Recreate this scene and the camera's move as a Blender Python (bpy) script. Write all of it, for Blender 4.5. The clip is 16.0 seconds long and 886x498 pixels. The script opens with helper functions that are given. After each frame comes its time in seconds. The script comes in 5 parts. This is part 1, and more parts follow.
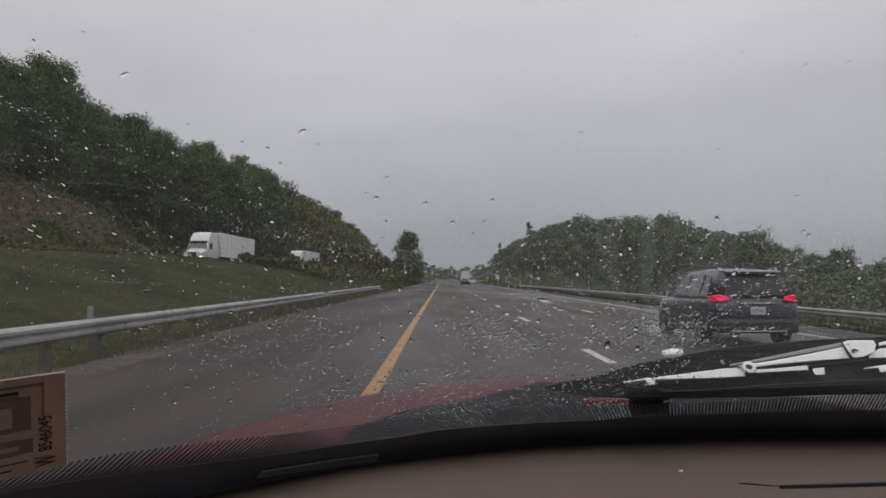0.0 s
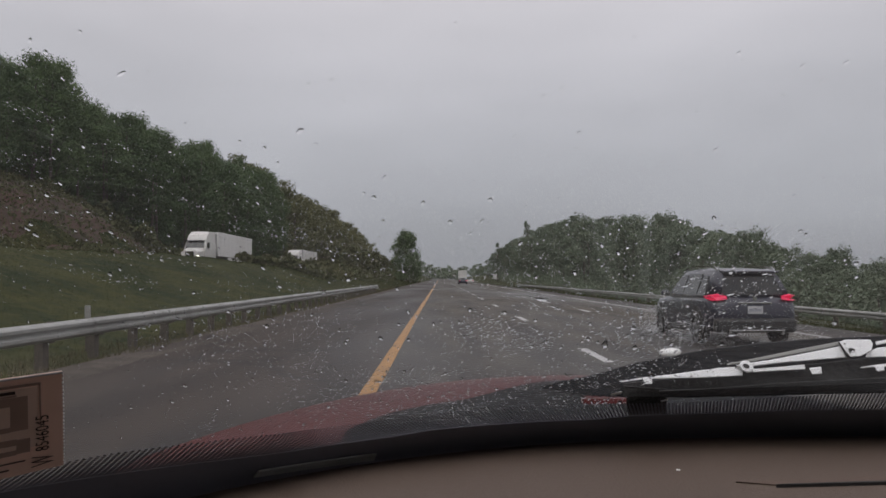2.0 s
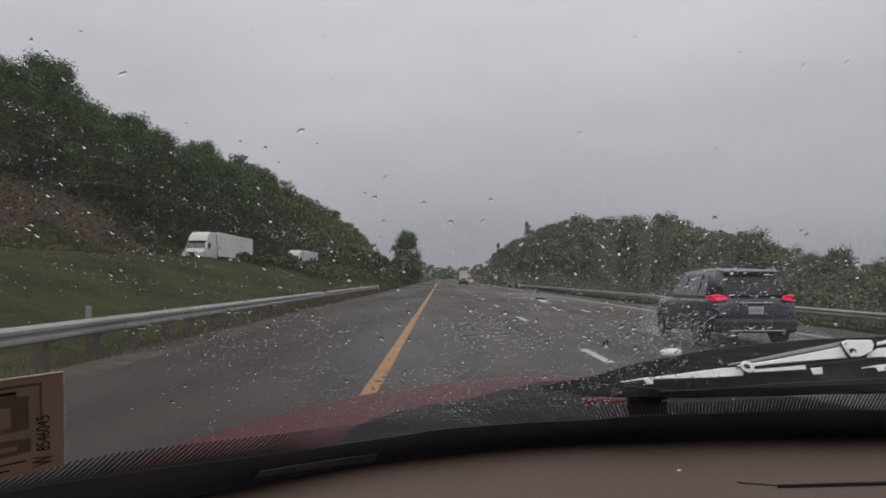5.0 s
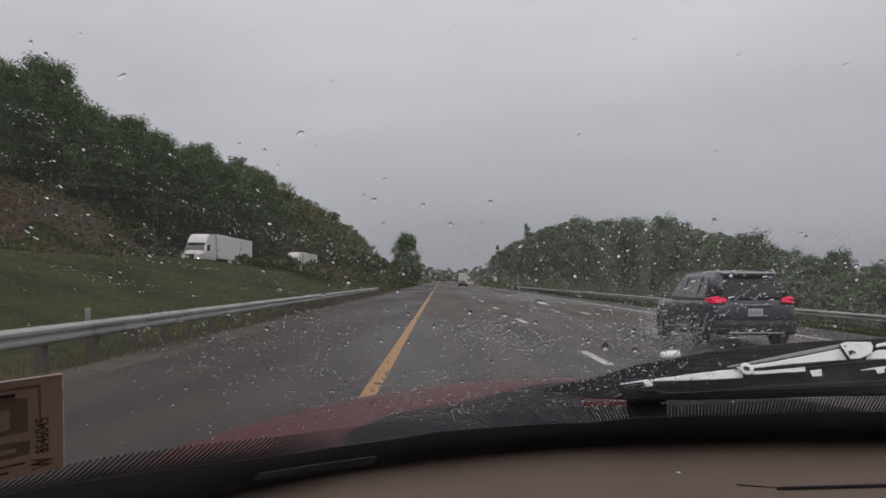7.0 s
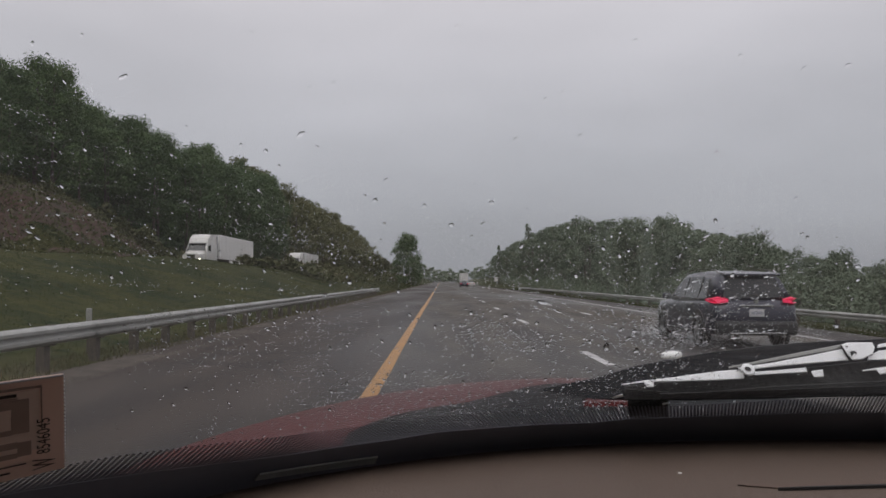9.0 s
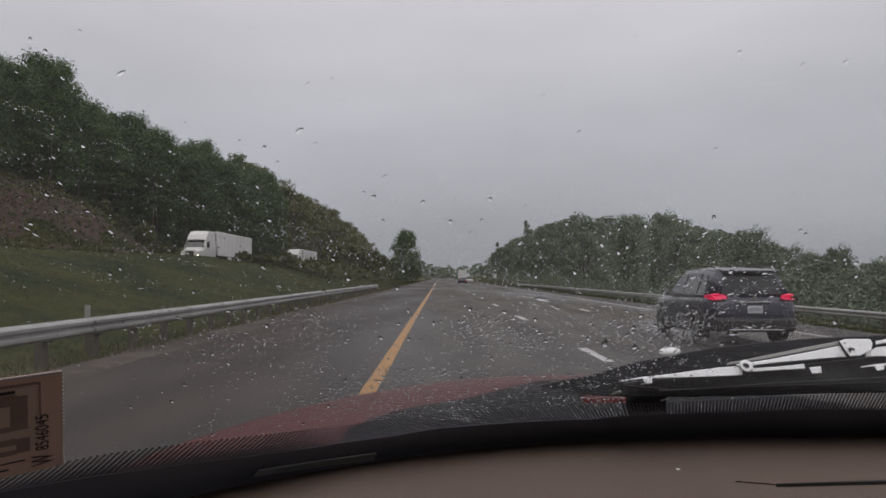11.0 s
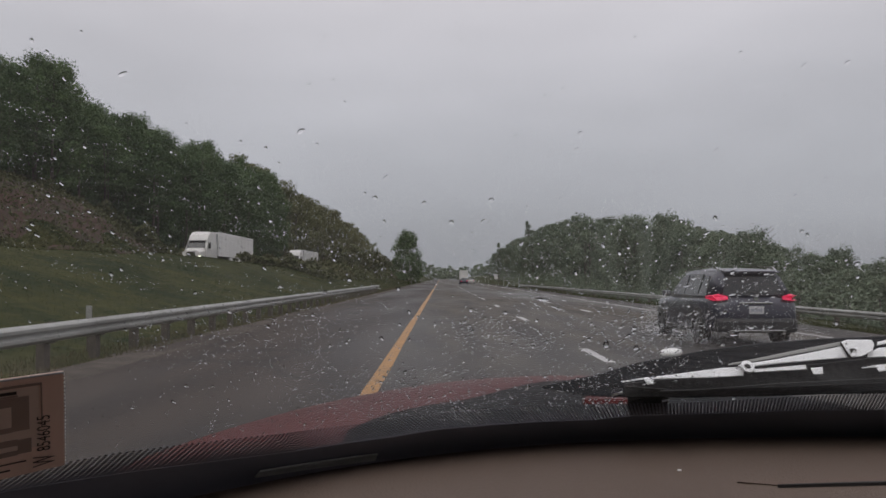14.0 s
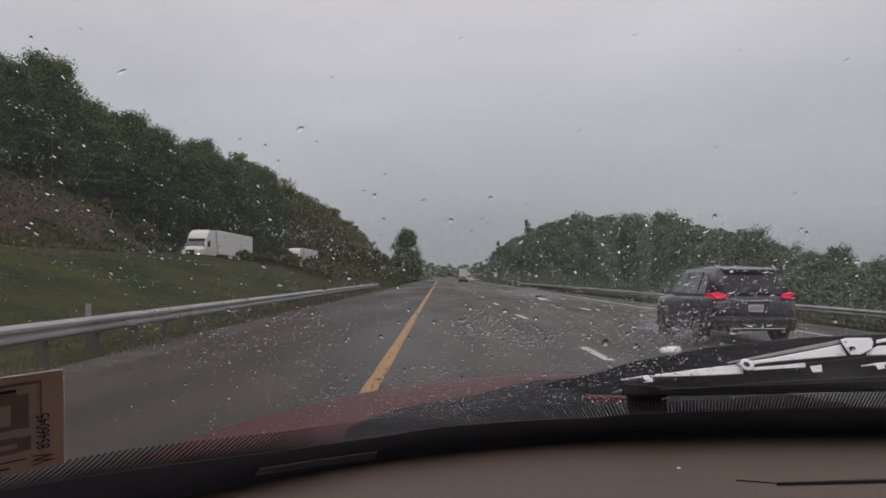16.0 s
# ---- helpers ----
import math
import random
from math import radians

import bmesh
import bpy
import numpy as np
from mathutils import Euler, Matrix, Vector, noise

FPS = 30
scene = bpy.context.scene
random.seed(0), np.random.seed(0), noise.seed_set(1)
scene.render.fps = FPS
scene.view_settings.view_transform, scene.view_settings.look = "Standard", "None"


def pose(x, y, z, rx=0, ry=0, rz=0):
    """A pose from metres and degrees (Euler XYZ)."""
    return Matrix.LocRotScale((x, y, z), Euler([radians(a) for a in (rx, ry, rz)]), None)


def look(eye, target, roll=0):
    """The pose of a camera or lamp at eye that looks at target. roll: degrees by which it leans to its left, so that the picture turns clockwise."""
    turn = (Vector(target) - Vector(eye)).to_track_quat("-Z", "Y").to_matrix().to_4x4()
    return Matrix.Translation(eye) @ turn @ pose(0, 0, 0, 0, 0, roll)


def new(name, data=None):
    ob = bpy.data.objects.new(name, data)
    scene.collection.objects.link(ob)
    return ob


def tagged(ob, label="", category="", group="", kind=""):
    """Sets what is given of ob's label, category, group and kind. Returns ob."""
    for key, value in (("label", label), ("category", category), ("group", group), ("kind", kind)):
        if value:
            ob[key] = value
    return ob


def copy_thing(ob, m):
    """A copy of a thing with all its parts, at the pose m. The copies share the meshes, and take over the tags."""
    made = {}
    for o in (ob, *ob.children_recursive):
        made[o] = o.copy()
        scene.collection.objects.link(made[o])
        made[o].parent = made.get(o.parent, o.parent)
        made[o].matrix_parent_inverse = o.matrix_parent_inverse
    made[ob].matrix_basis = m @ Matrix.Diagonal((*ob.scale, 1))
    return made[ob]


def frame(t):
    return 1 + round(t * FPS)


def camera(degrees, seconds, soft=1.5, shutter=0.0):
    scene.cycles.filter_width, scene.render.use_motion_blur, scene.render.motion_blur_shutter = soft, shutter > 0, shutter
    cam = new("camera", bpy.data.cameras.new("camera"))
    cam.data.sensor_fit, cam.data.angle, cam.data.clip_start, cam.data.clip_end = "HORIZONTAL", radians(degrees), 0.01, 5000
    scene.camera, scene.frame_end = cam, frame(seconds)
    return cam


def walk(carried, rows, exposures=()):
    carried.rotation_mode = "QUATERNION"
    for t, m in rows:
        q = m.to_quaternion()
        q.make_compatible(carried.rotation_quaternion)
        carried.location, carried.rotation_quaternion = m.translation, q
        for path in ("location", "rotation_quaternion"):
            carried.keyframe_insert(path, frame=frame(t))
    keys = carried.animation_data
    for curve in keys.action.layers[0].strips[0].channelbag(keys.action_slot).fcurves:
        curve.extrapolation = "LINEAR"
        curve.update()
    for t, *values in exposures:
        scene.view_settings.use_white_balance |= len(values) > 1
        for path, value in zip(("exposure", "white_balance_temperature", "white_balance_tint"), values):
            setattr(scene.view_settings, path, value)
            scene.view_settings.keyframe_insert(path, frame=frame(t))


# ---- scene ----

# The camera sits in a car that drives in the inner lane of a three-lane carriageway.
# x: right, y: along the road, z: up; the road's surface under the camera is z = 0.
EYE = (0.0, 0.0, 1.38)
WALK = [
    (0, -0.07, 2.2), (0.5, -0.29, 2.15), (1, -0.17, 2.15), (1.5, -0.23, 2.23), (2, -0.25, 2.15), (2.5, -0.1, 2.19),
    (3, -0.18, 2.23), (3.5, -0.26, 2.25), (4, -0.24, 2.17), (6.5, -0.17, 2.22), (7, -0.24, 2.33), (7.5, -0.12, 2.22),
    (8, -0.1, 2.15), (8.5, -0.21, 2.19), (9, -0.16, 2.36), (11.5, -0.27, 2.08), (12, -0.26, 2.36), (12.5, -0.22, 2.23),
    (13, -0.13, 2.27), (13.5, -0.14, 2.29), (14, -0.17, 2.16), (14.5, -0.2, 2.22), (15, -0.18, 2.28), (15.5, -0.11, 2.33),
    (16, -0.21, 2.02),
]
cam = camera(60.0, 16.0, soft=1.6)
walk(cam, [(t, pose(*EYE, 90 + pitch, 0, yaw)) for t, yaw, pitch in WALK])

# ---- light: overcast sky, weak broad sun behind the clouds ----
SUN_ELEVATION, SUN_TURN = radians(52), radians(200)
world = bpy.data.worlds.new("overcast_sky")
scene.world = world
world.use_nodes = True
wn, wl = world.node_tree.nodes, world.node_tree.links
wn.clear()


w_out = wn.new("ShaderNodeOutputWorld")
w_bg = wn.new("ShaderNodeBackground")
w_sky = wn.new("ShaderNodeTexSky")
w_sky.sky_type = "NISHITA"
w_sky.sun_disc = False
w_sky.sun_elevation, w_sky.sun_rotation = SUN_ELEVATION, SUN_TURN
w_sky.dust_density = 4.0
w_co = wn.new("ShaderNodeTexCoord")
w_sep = wn.new("ShaderNodeSeparateXYZ")
wl.new(w_co.outputs["Generated"], w_sep.inputs[0])
# cloud cover: three times as bright overhead as at the horizon
w_up = wn.new("ShaderNodeMapRange")
for k, v in (("From Min", -0.02), ("From Max", 1.0), ("To Min", 0.345), ("To Max", 1.4)):
    w_up.inputs[k].default_value = v
wl.new(w_sep.outputs["Z"], w_up.inputs["Value"])
w_map = wn.new("ShaderNodeMapping")
w_map.inputs["Scale"].default_value = (1.0, 1.0, 3.2)
wl.new(w_co.outputs["Generated"], w_map.inputs["Vector"])
w_noise = wn.new("ShaderNodeTexNoise")
w_noise.inputs["Scale"].default_value, w_noise.inputs["Detail"].default_value = 2.1, 3.0
wl.new(w_map.outputs[0], w_noise.inputs["Vector"])
w_var = wn.new("ShaderNodeMapRange")
for k, v in (("From Min", 0.3), ("From Max", 0.7), ("To Min", 0.9), ("To Max", 1.1)):
    w_var.inputs[k].default_value = v
wl.new(w_noise.outputs["Fac"], w_var.inputs["Value"])
w_mul = wn.new("ShaderNodeMath")
w_mul.operation = "MULTIPLY"
wl.new(w_up.outputs[0], w_mul.inputs[0])
wl.new(w_var.outputs[0], w_mul.inputs[1])
w_grey = wn.new("ShaderNodeMix")
w_grey.data_type, w_grey.blend_type = "RGBA", "MULTIPLY"
w_grey.inputs["Factor"].default_value = 1.0
w_tint = wn.new("ShaderNodeMix")      # cool grey near the land, warmer and rosier higher up
w_tint.data_type = "RGBA"
w_tint.inputs["A"].default_value, w_tint.inputs["B"].default_value = (0.987, 0.972, 1.085, 1), (1.045, 0.975, 1.055, 1)
w_lift = wn.new("ShaderNodeMapRange")
w_lift.inputs["From Min"].default_value, w_lift.inputs["From Max"].default_value = 0.04, 0.34
wl.new(w_sep.outputs["Z"], w_lift.inputs["Value"])
wl.new(w_lift.outputs[0], w_tint.inputs["Factor"])
wl.new(w_tint.outputs["Result"], w_grey.inputs["A"])
wl.new(w_mul.outputs[0], w_grey.inputs["B"])
w_dim = wn.new("ShaderNodeMix")
w_dim.data_type, w_dim.blend_type = "RGBA", "MULTIPLY"
w_dim.inputs["Factor"].default_value = 1.0
w_dim.inputs["B"].default_value = (0.1, 0.1, 0.1, 1)
wl.new(w_sky.outputs[0], w_dim.inputs["A"])
w_mix = wn.new("ShaderNodeMix")
w_mix.data_type = "RGBA"
w_mix.inputs["Factor"].default_value = 0.93
wl.new(w_dim.outputs["Result"], w_mix.inputs["A"])
wl.new(w_grey.outputs["Result"], w_mix.inputs["B"])
wl.new(w_mix.outputs["Result"], w_bg.inputs["Color"])
w_bg.inputs["Strength"].default_value = 1.0
wl.new(w_bg.outputs[0], w_out.inputs["Surface"])

sun_data = bpy.data.lights.new("sun", "SUN")
sun_data.energy, sun_data.angle, sun_data.color = 0.45, radians(40), (1.0, 0.96, 0.9)
sun = new("sun", sun_data)
sun.matrix_world = look((0, 0, 60), (-20 * math.sin(SUN_TURN), -20 * math.cos(SUN_TURN), 60 - 20 * math.tan(SUN_ELEVATION)))
scene.view_settings.exposure = 0.0


# ---- materials ----
def material(name, colour, rough=0.6, metal=0.0, second=None, scale=6.0, detail=4.0, bump=0.0, bump_scale=None,
             spread=(0.35, 0.65), by_object=0.0, by_island=0.0, coat=0.0, rough_spread=0.0, stretch=(1, 1, 1), specular=0.5):
    """Principled surface with two-scale noise between two colours, optional bump and per-piece variation."""
    m = bpy.data.materials.new(name)
    m.use_nodes = True
    nt = m.node_tree
    p = nt.nodes["Principled BSDF"]
    p.inputs["Roughness"].default_value, p.inputs["Metallic"].default_value = rough, metal
    p.inputs["Coat Weight"].default_value = coat
    p.inputs["Specular IOR Level"].default_value = specular
    co = nt.nodes.new("ShaderNodeTexCoord")
    mp = nt.nodes.new("ShaderNodeMapping")
    mp.inputs["Scale"].default_value = stretch
    nt.links.new(co.outputs["Object"], mp.inputs["Vector"])
    n1 = nt.nodes.new("ShaderNodeTexNoise")
    n1.inputs["Scale"].default_value, n1.inputs["Detail"].default_value = scale, detail
    nt.links.new(mp.outputs[0], n1.inputs["Vector"])
    n2 = nt.nodes.new("ShaderNodeTexNoise")
    n2.inputs["Scale"].default_value, n2.inputs["Detail"].default_value = scale * 0.13, 2.0
    nt.links.new(mp.outputs[0], n2.inputs["Vector"])
    add = nt.nodes.new("ShaderNodeMath")
    add.operation = "ADD"
    nt.links.new(n1.outputs["Fac"], add.inputs[0])
    nt.links.new(n2.outputs["Fac"], add.inputs[1])
    last = add.outputs[0]
    for amount, kind, out in ((by_object, "ShaderNodeObjectInfo", "Random"), (by_island, "ShaderNodeNewGeometry", "Random Per Island")):
        if amount:
            info = nt.nodes.new(kind)
            ma = nt.nodes.new("ShaderNodeMath")
            ma.operation = "MULTIPLY_ADD"
            nt.links.new(info.outputs[out], ma.inputs[0])
            ma.inputs[1].default_value = amount
            nt.links.new(last, ma.inputs[2])
            last = ma.outputs[0]
    extra = (by_object + by_island) * 0.5
    mr = nt.nodes.new("ShaderNodeMapRange")
    mr.inputs["From Min"].default_value = 2 * spread[0] + extra * 0.3
    mr.inputs["From Max"].default_value = 2 * spread[1] + extra * 1.7
    nt.links.new(last, mr.inputs["Value"])
    mix = nt.nodes.new("ShaderNodeMix")
    mix.data_type = "RGBA"
    mix.inputs["A"].default_value = (*colour, 1)
    mix.inputs["B"].default_value = (*(second or [min(1, c * 1.25) for c in colour]), 1)
    nt.links.new(mr.outputs[0], mix.inputs["Factor"])
    nt.links.new(mix.outputs["Result"], p.inputs["Base Color"])
    if rough_spread:
        rr = nt.nodes.new("ShaderNodeMapRange")
        rr.inputs["From Min"].default_value, rr.inputs["From Max"].default_value = 0.35, 0.65
        rr.inputs["To Min"].default_value, rr.inputs["To Max"].default_value = rough - rough_spread, rough + rough_spread
        nt.links.new(n2.outputs["Fac"], rr.inputs["Value"])
        nt.links.new(rr.outputs[0], p.inputs["Roughness"])
    if bump:
        nb = nt.nodes.new("ShaderNodeTexNoise")
        nb.inputs["Scale"].default_value, nb.inputs["Detail"].default_value = bump_scale or scale * 6, 3.0
        nt.links.new(mp.outputs[0], nb.inputs["Vector"])
        b = nt.nodes.new("ShaderNodeBump")
        b.inputs["Strength"].default_value, b.inputs["Distance"].default_value = bump, 0.02
        nt.links.new(nb.outputs["Fac"], b.inputs["Height"])
        nt.links.new(b.outputs[0], p.inputs["Normal"])
    return m


def lamp_material(name, colour, strength):
    m = material(name, colour, 0.3)
    p = m.node_tree.nodes["Principled BSDF"]
    p.inputs["Emission Color"].default_value = (*colour, 1)
    p.inputs["Emission Strength"].default_value = strength
    return m


def glass_pane(name, tint=(0.93, 0.95, 0.94), gloss=1.0):
    """Thin clear pane: straight view through, with the sheen that the angle gives."""
    m = bpy.data.materials.new(name)
    m.use_nodes = True
    nt = m.node_tree
    nt.nodes.remove(nt.nodes["Principled BSDF"])
    clear = nt.nodes.new("ShaderNodeBsdfTransparent")
    clear.inputs["Color"].default_value = (*tint, 1)
    film = nt.nodes.new("ShaderNodeBsdfTranslucent")      # thin film of water and dirt, made milkier to stand in for haze
    film.inputs["Color"].default_value = (1.0, 1.0, 0.97, 1)
    veil = nt.nodes.new("ShaderNodeMixShader")
    veil.inputs[0].default_value = 0.0075
    nt.links.new(clear.outputs[0], veil.inputs[1])
    nt.links.new(film.outputs[0], veil.inputs[2])
    sheen = nt.nodes.new("ShaderNodeBsdfGlossy")
    sheen.inputs["Roughness"].default_value = 0.02
    lw = nt.nodes.new("ShaderNodeLayerWeight")
    power = nt.nodes.new("ShaderNodeMath")
    power.operation = "POWER"
    power.inputs[1].default_value = 4.5
    nt.links.new(lw.outputs["Facing"], power.inputs[0])
    ma = nt.nodes.new("ShaderNodeMath")
    ma.operation = "MULTIPLY_ADD"
    ma.inputs[1].default_value, ma.inputs[2].default_value = 0.26 * gloss, 0.015 * gloss
    nt.links.new(power.outputs[0], ma.inputs[0])
    mix = nt.nodes.new("ShaderNodeMixShader")
    nt.links.new(ma.outputs[0], mix.inputs[0])
    nt.links.new(veil.outputs[0], mix.inputs[1])
    nt.links.new(sheen.outputs[0], mix.inputs[2])
    nt.links.new(mix.outputs[0], nt.nodes["Material Output"].inputs["Surface"])
    return m


def rain_material():
    """Small falling drops: they scatter the sky's light both ways."""
    m = bpy.data.materials.new("falling_water")
    m.use_nodes = True
    nt = m.node_tree
    nt.nodes.remove(nt.nodes["Principled BSDF"])
    front, back, mix = nt.nodes.new("ShaderNodeBsdfDiffuse"), nt.nodes.new("ShaderNodeBsdfTranslucent"), nt.nodes.new("ShaderNodeMixShader")
    for n in (front, back):
        n.inputs["Color"].default_value = (0.93, 0.94, 0.96, 1)
    mix.inputs[0].default_value = 0.6
    nt.links.new(front.outputs[0], mix.inputs[1])
    nt.links.new(back.outputs[0], mix.inputs[2])
    nt.links.new(mix.outputs[0], nt.nodes["Material Output"].inputs["Surface"])
    return m


def film_material():
    """A breath of smeared water: clear, with a broken milky veil."""
    m = bpy.data.materials.new("smeared_water_film")
    m.use_nodes = True
    nt = m.node_tree
    nt.nodes.remove(nt.nodes["Principled BSDF"])
    clear, milk, mix = nt.nodes.new("ShaderNodeBsdfTransparent"), nt.nodes.new("ShaderNodeBsdfTranslucent"), nt.nodes.new("ShaderNodeMixShader")
    milk.inputs["Color"].default_value = (0.86, 0.95, 0.84, 1)
    co, grain, lift = nt.nodes.new("ShaderNodeTexCoord"), nt.nodes.new("ShaderNodeTexNoise"), nt.nodes.new("ShaderNodeMapRange")
    grain.inputs["Scale"].default_value, grain.inputs["Detail"].default_value = 420, 3
    for k, v in (("From Min", 0.38), ("From Max", 0.68), ("To Min", 0.0005), ("To Max", 0.016)):
        lift.inputs[k].default_value = v
    nt.links.new(co.outputs["Object"], grain.inputs["Vector"])
    nt.links.new(grain.outputs["Fac"], lift.inputs["Value"])
    nt.links.new(lift.outputs[0], mix.inputs[0])
    nt.links.new(clear.outputs[0], mix.inputs[1])
    nt.links.new(milk.outputs[0], mix.inputs[2])
    nt.links.new(mix.outputs[0], nt.nodes["Material Output"].inputs["Surface"])
    return m


def water_material():
    """Clear water lying on glass: what it throws back inwards is mostly lost in the pane."""
    m = bpy.data.materials.new("rain_water")
    m.use_nodes = True
    nt = m.node_tree
    nt.nodes.remove(nt.nodes["Principled BSDF"])
    bend, glass, mix = nt.nodes.new("ShaderNodeBsdfRefraction"), nt.nodes.new("ShaderNodeBsdfGlass"), nt.nodes.new("ShaderNodeMixShader")
    for n in (bend, glass):
        n.inputs["Roughness"].default_value = 0.0
        n.inputs["IOR"].default_value = 1.33
    mix.inputs[0].default_value = 0.3
    nt.links.new(bend.outputs[0], mix.inputs[1])
    nt.links.new(glass.outputs[0], mix.inputs[2])
    nt.links.new(mix.outputs[0], nt.nodes["Material Output"].inputs["Surface"])
    return m


def asphalt_material(name, dark, light, wet, gloss=0.4):
    """Worn asphalt: aggregate grain, patches, streaks along the lanes, tar-filled cracks, damp sheen."""
    m = material(name, dark, 0.66, second=light, specular=gloss, scale=1.1, detail=6, bump=0.5, bump_scale=40, rough_spread=wet, stretch=(1.0, 0.16, 1.0), spread=(0.42, 0.58))
    nt = m.node_tree
    p = nt.nodes["Principled BSDF"]
    base = p.inputs["Base Color"].links[0].from_socket
    co = nt.nodes.new("ShaderNodeTexCoord")
    grain = nt.nodes.new("ShaderNodeTexNoise")
    grain.inputs["Scale"].default_value, grain.inputs["Detail"].default_value = 45, 2
    nt.links.new(co.outputs["Object"], grain.inputs["Vector"])
    warp = nt.nodes.new("ShaderNodeTexNoise")
    warp.inputs["Scale"].default_value = 0.35
    nt.links.new(co.outputs["Object"], warp.inputs["Vector"])
    bend = nt.nodes.new("ShaderNodeMix")
    bend.data_type = "RGBA"
    bend.blend_type = "LINEAR_LIGHT"
    bend.inputs["Factor"].default_value = 1.0
    nt.links.new(co.outputs["Object"], bend.inputs["A"])
    nt.links.new(warp.outputs["Color"], bend.inputs["B"])
    crack = nt.nodes.new("ShaderNodeTexVoronoi")
    crack.feature = "DISTANCE_TO_EDGE"
    crack.inputs["Scale"].default_value = 0.11
    nt.links.new(bend.outputs["Result"], crack.inputs["Vector"])
    line = nt.nodes.new("ShaderNodeMapRange")
    line.inputs["From Max"].default_value = 0.02
    line.inputs["To Min"].default_value = 0.5
    nt.links.new(crack.outputs["Distance"], line.inputs["Value"])
    g = nt.nodes.new("ShaderNodeMapRange")
    g.inputs["From Min"].default_value, g.inputs["From Max"].default_value = 0.3, 0.7
    g.inputs["To Min"].default_value, g.inputs["To Max"].default_value = 0.75, 1.25
    nt.links.new(grain.outputs["Fac"], g.inputs["Value"])
    mul = nt.nodes.new("ShaderNodeMath")
    mul.operation = "MULTIPLY"
    nt.links.new(line.outputs[0], mul.inputs[0])
    nt.links.new(g.outputs[0], mul.inputs[1])
    mix = nt.nodes.new("ShaderNodeMix")
    mix.data_type, mix.blend_type = "RGBA", "MULTIPLY"
    mix.inputs["Factor"].default_value = 1.0
    nt.links.new(base, mix.inputs["A"])
    nt.links.new(mul.outputs[0], mix.inputs["B"])
    nt.links.new(mix.outputs["Result"], p.inputs["Base Color"])
    return m


ASPHALT = asphalt_material("wet_asphalt", (0.016, 0.012, 0.0085), (0.064, 0.053, 0.038), 0.2, 0.34)
SHOULDER = asphalt_material("shoulder_asphalt", (0.010, 0.0065, 0.0045), (0.033, 0.0235, 0.017), 0.2, 0.28)
YELLOW = material("yellow_road_paint", (0.37, 0.175, 0.03), 0.55, second=(0.25, 0.125, 0.03), scale=9, bump=0.2)
WHITE_PAINT = material("white_road_paint", (0.55, 0.54, 0.53), 0.5, second=(0.3, 0.29, 0.29), scale=9, bump=0.2)
GRASS_GROUND = material("grass_ground", (0.0115, 0.019, 0.0028), 0.9, second=(0.040, 0.041, 0.008), scale=2.2, detail=8, bump=1.0, bump_scale=9, specular=0.1, spread=(0.40, 0.60))
GRASS = material("grass_blades", (0.0135, 0.0235, 0.003), 0.85, second=(0.038, 0.040, 0.008), scale=0.1, by_island=0.1, specular=0.0)
# olive leaves, their colour lifted a little for haze on the far bank
LEAF_OLIVE = material("olive_leaves", (0.058, 0.07, 0.026), 0.7, second=(0.152, 0.148, 0.06), scale=0.2, by_object=0.5, by_island=0.22, specular=0.3)
STRAW = material("dry_verge_grass", (0.05, 0.046, 0.014), 0.8, second=(0.1, 0.085, 0.035), scale=0.5, by_island=0.3)
SOIL = material("red_brown_soil", (0.07, 0.028, 0.017), 0.9, second=(0.034, 0.025, 0.013), scale=0.6, detail=6, bump=0.7, bump_scale=4)
ORANGE = material("orange_panel", (0.42, 0.10, 0.025), 0.6, second=(0.33, 0.085, 0.03), scale=6, bump=0.1)
ROCK = material("orange_brown_rock", (0.135, 0.072, 0.040), 0.9, second=(0.26, 0.15, 0.095), scale=0.35, detail=8, bump=0.9, bump_scale=2.2, specular=0.2)
GRAVEL = material("gravel_and_mud", (0.034, 0.028, 0.022), 0.85, second=(0.085, 0.070, 0.057), scale=3.5, detail=8, bump=0.8, bump_scale=30, specular=0.2)
LEAF = material("leaves", (0.026, 0.054, 0.016), 0.65, second=(0.095, 0.145, 0.046), scale=0.35, by_object=0.5, by_island=0.22, specular=0.35)
# grey-green leaves, painted paler and greyer to stand in for haze
LEAF_HAZED = material("hazed_leaves", (0.066, 0.091, 0.056), 0.75, second=(0.156, 0.19, 0.122), scale=0.35, by_object=0.5, by_island=0.2, specular=0.35)
BRUSH = material("brush_leaves", (0.042, 0.058, 0.018), 0.7, second=(0.10, 0.092, 0.038), scale=0.12, by_island=0.45, specular=0.3)
BARK = material("bark", (0.06, 0.05, 0.04), 0.9, second=(0.12, 0.1, 0.085), scale=3, bump=0.6)
GALVANISED = material("galvanised_steel", (0.25, 0.25, 0.235), 0.55, 0.45, second=(0.38, 0.38, 0.36), scale=2.5, bump=0.1)
POST_WOOD = material("weathered_post_wood", (0.055, 0.047, 0.037), 0.9, second=(0.10, 0.085, 0.065), scale=8, bump=0.5)
NAVY = material("dark_navy_car_paint", (0.011, 0.0115, 0.026), 0.36, 0.2, second=(0.021, 0.021, 0.038), scale=3, coat=0.5, bump=0.06, bump_scale=14)
DARK_GLASS = material("dark_car_glass", (0.012, 0.013, 0.015), 0.06, second=(0.018, 0.018, 0.02), scale=2)
RUBBER = material("black_rubber", (0.012, 0.012, 0.012), 0.6, second=(0.025, 0.024, 0.023), scale=20, bump=0.2)
BLACK_PLASTIC = material("black_plastic", (0.012, 0.012, 0.013), 0.5, second=(0.022, 0.022, 0.023), scale=30, bump=0.15)
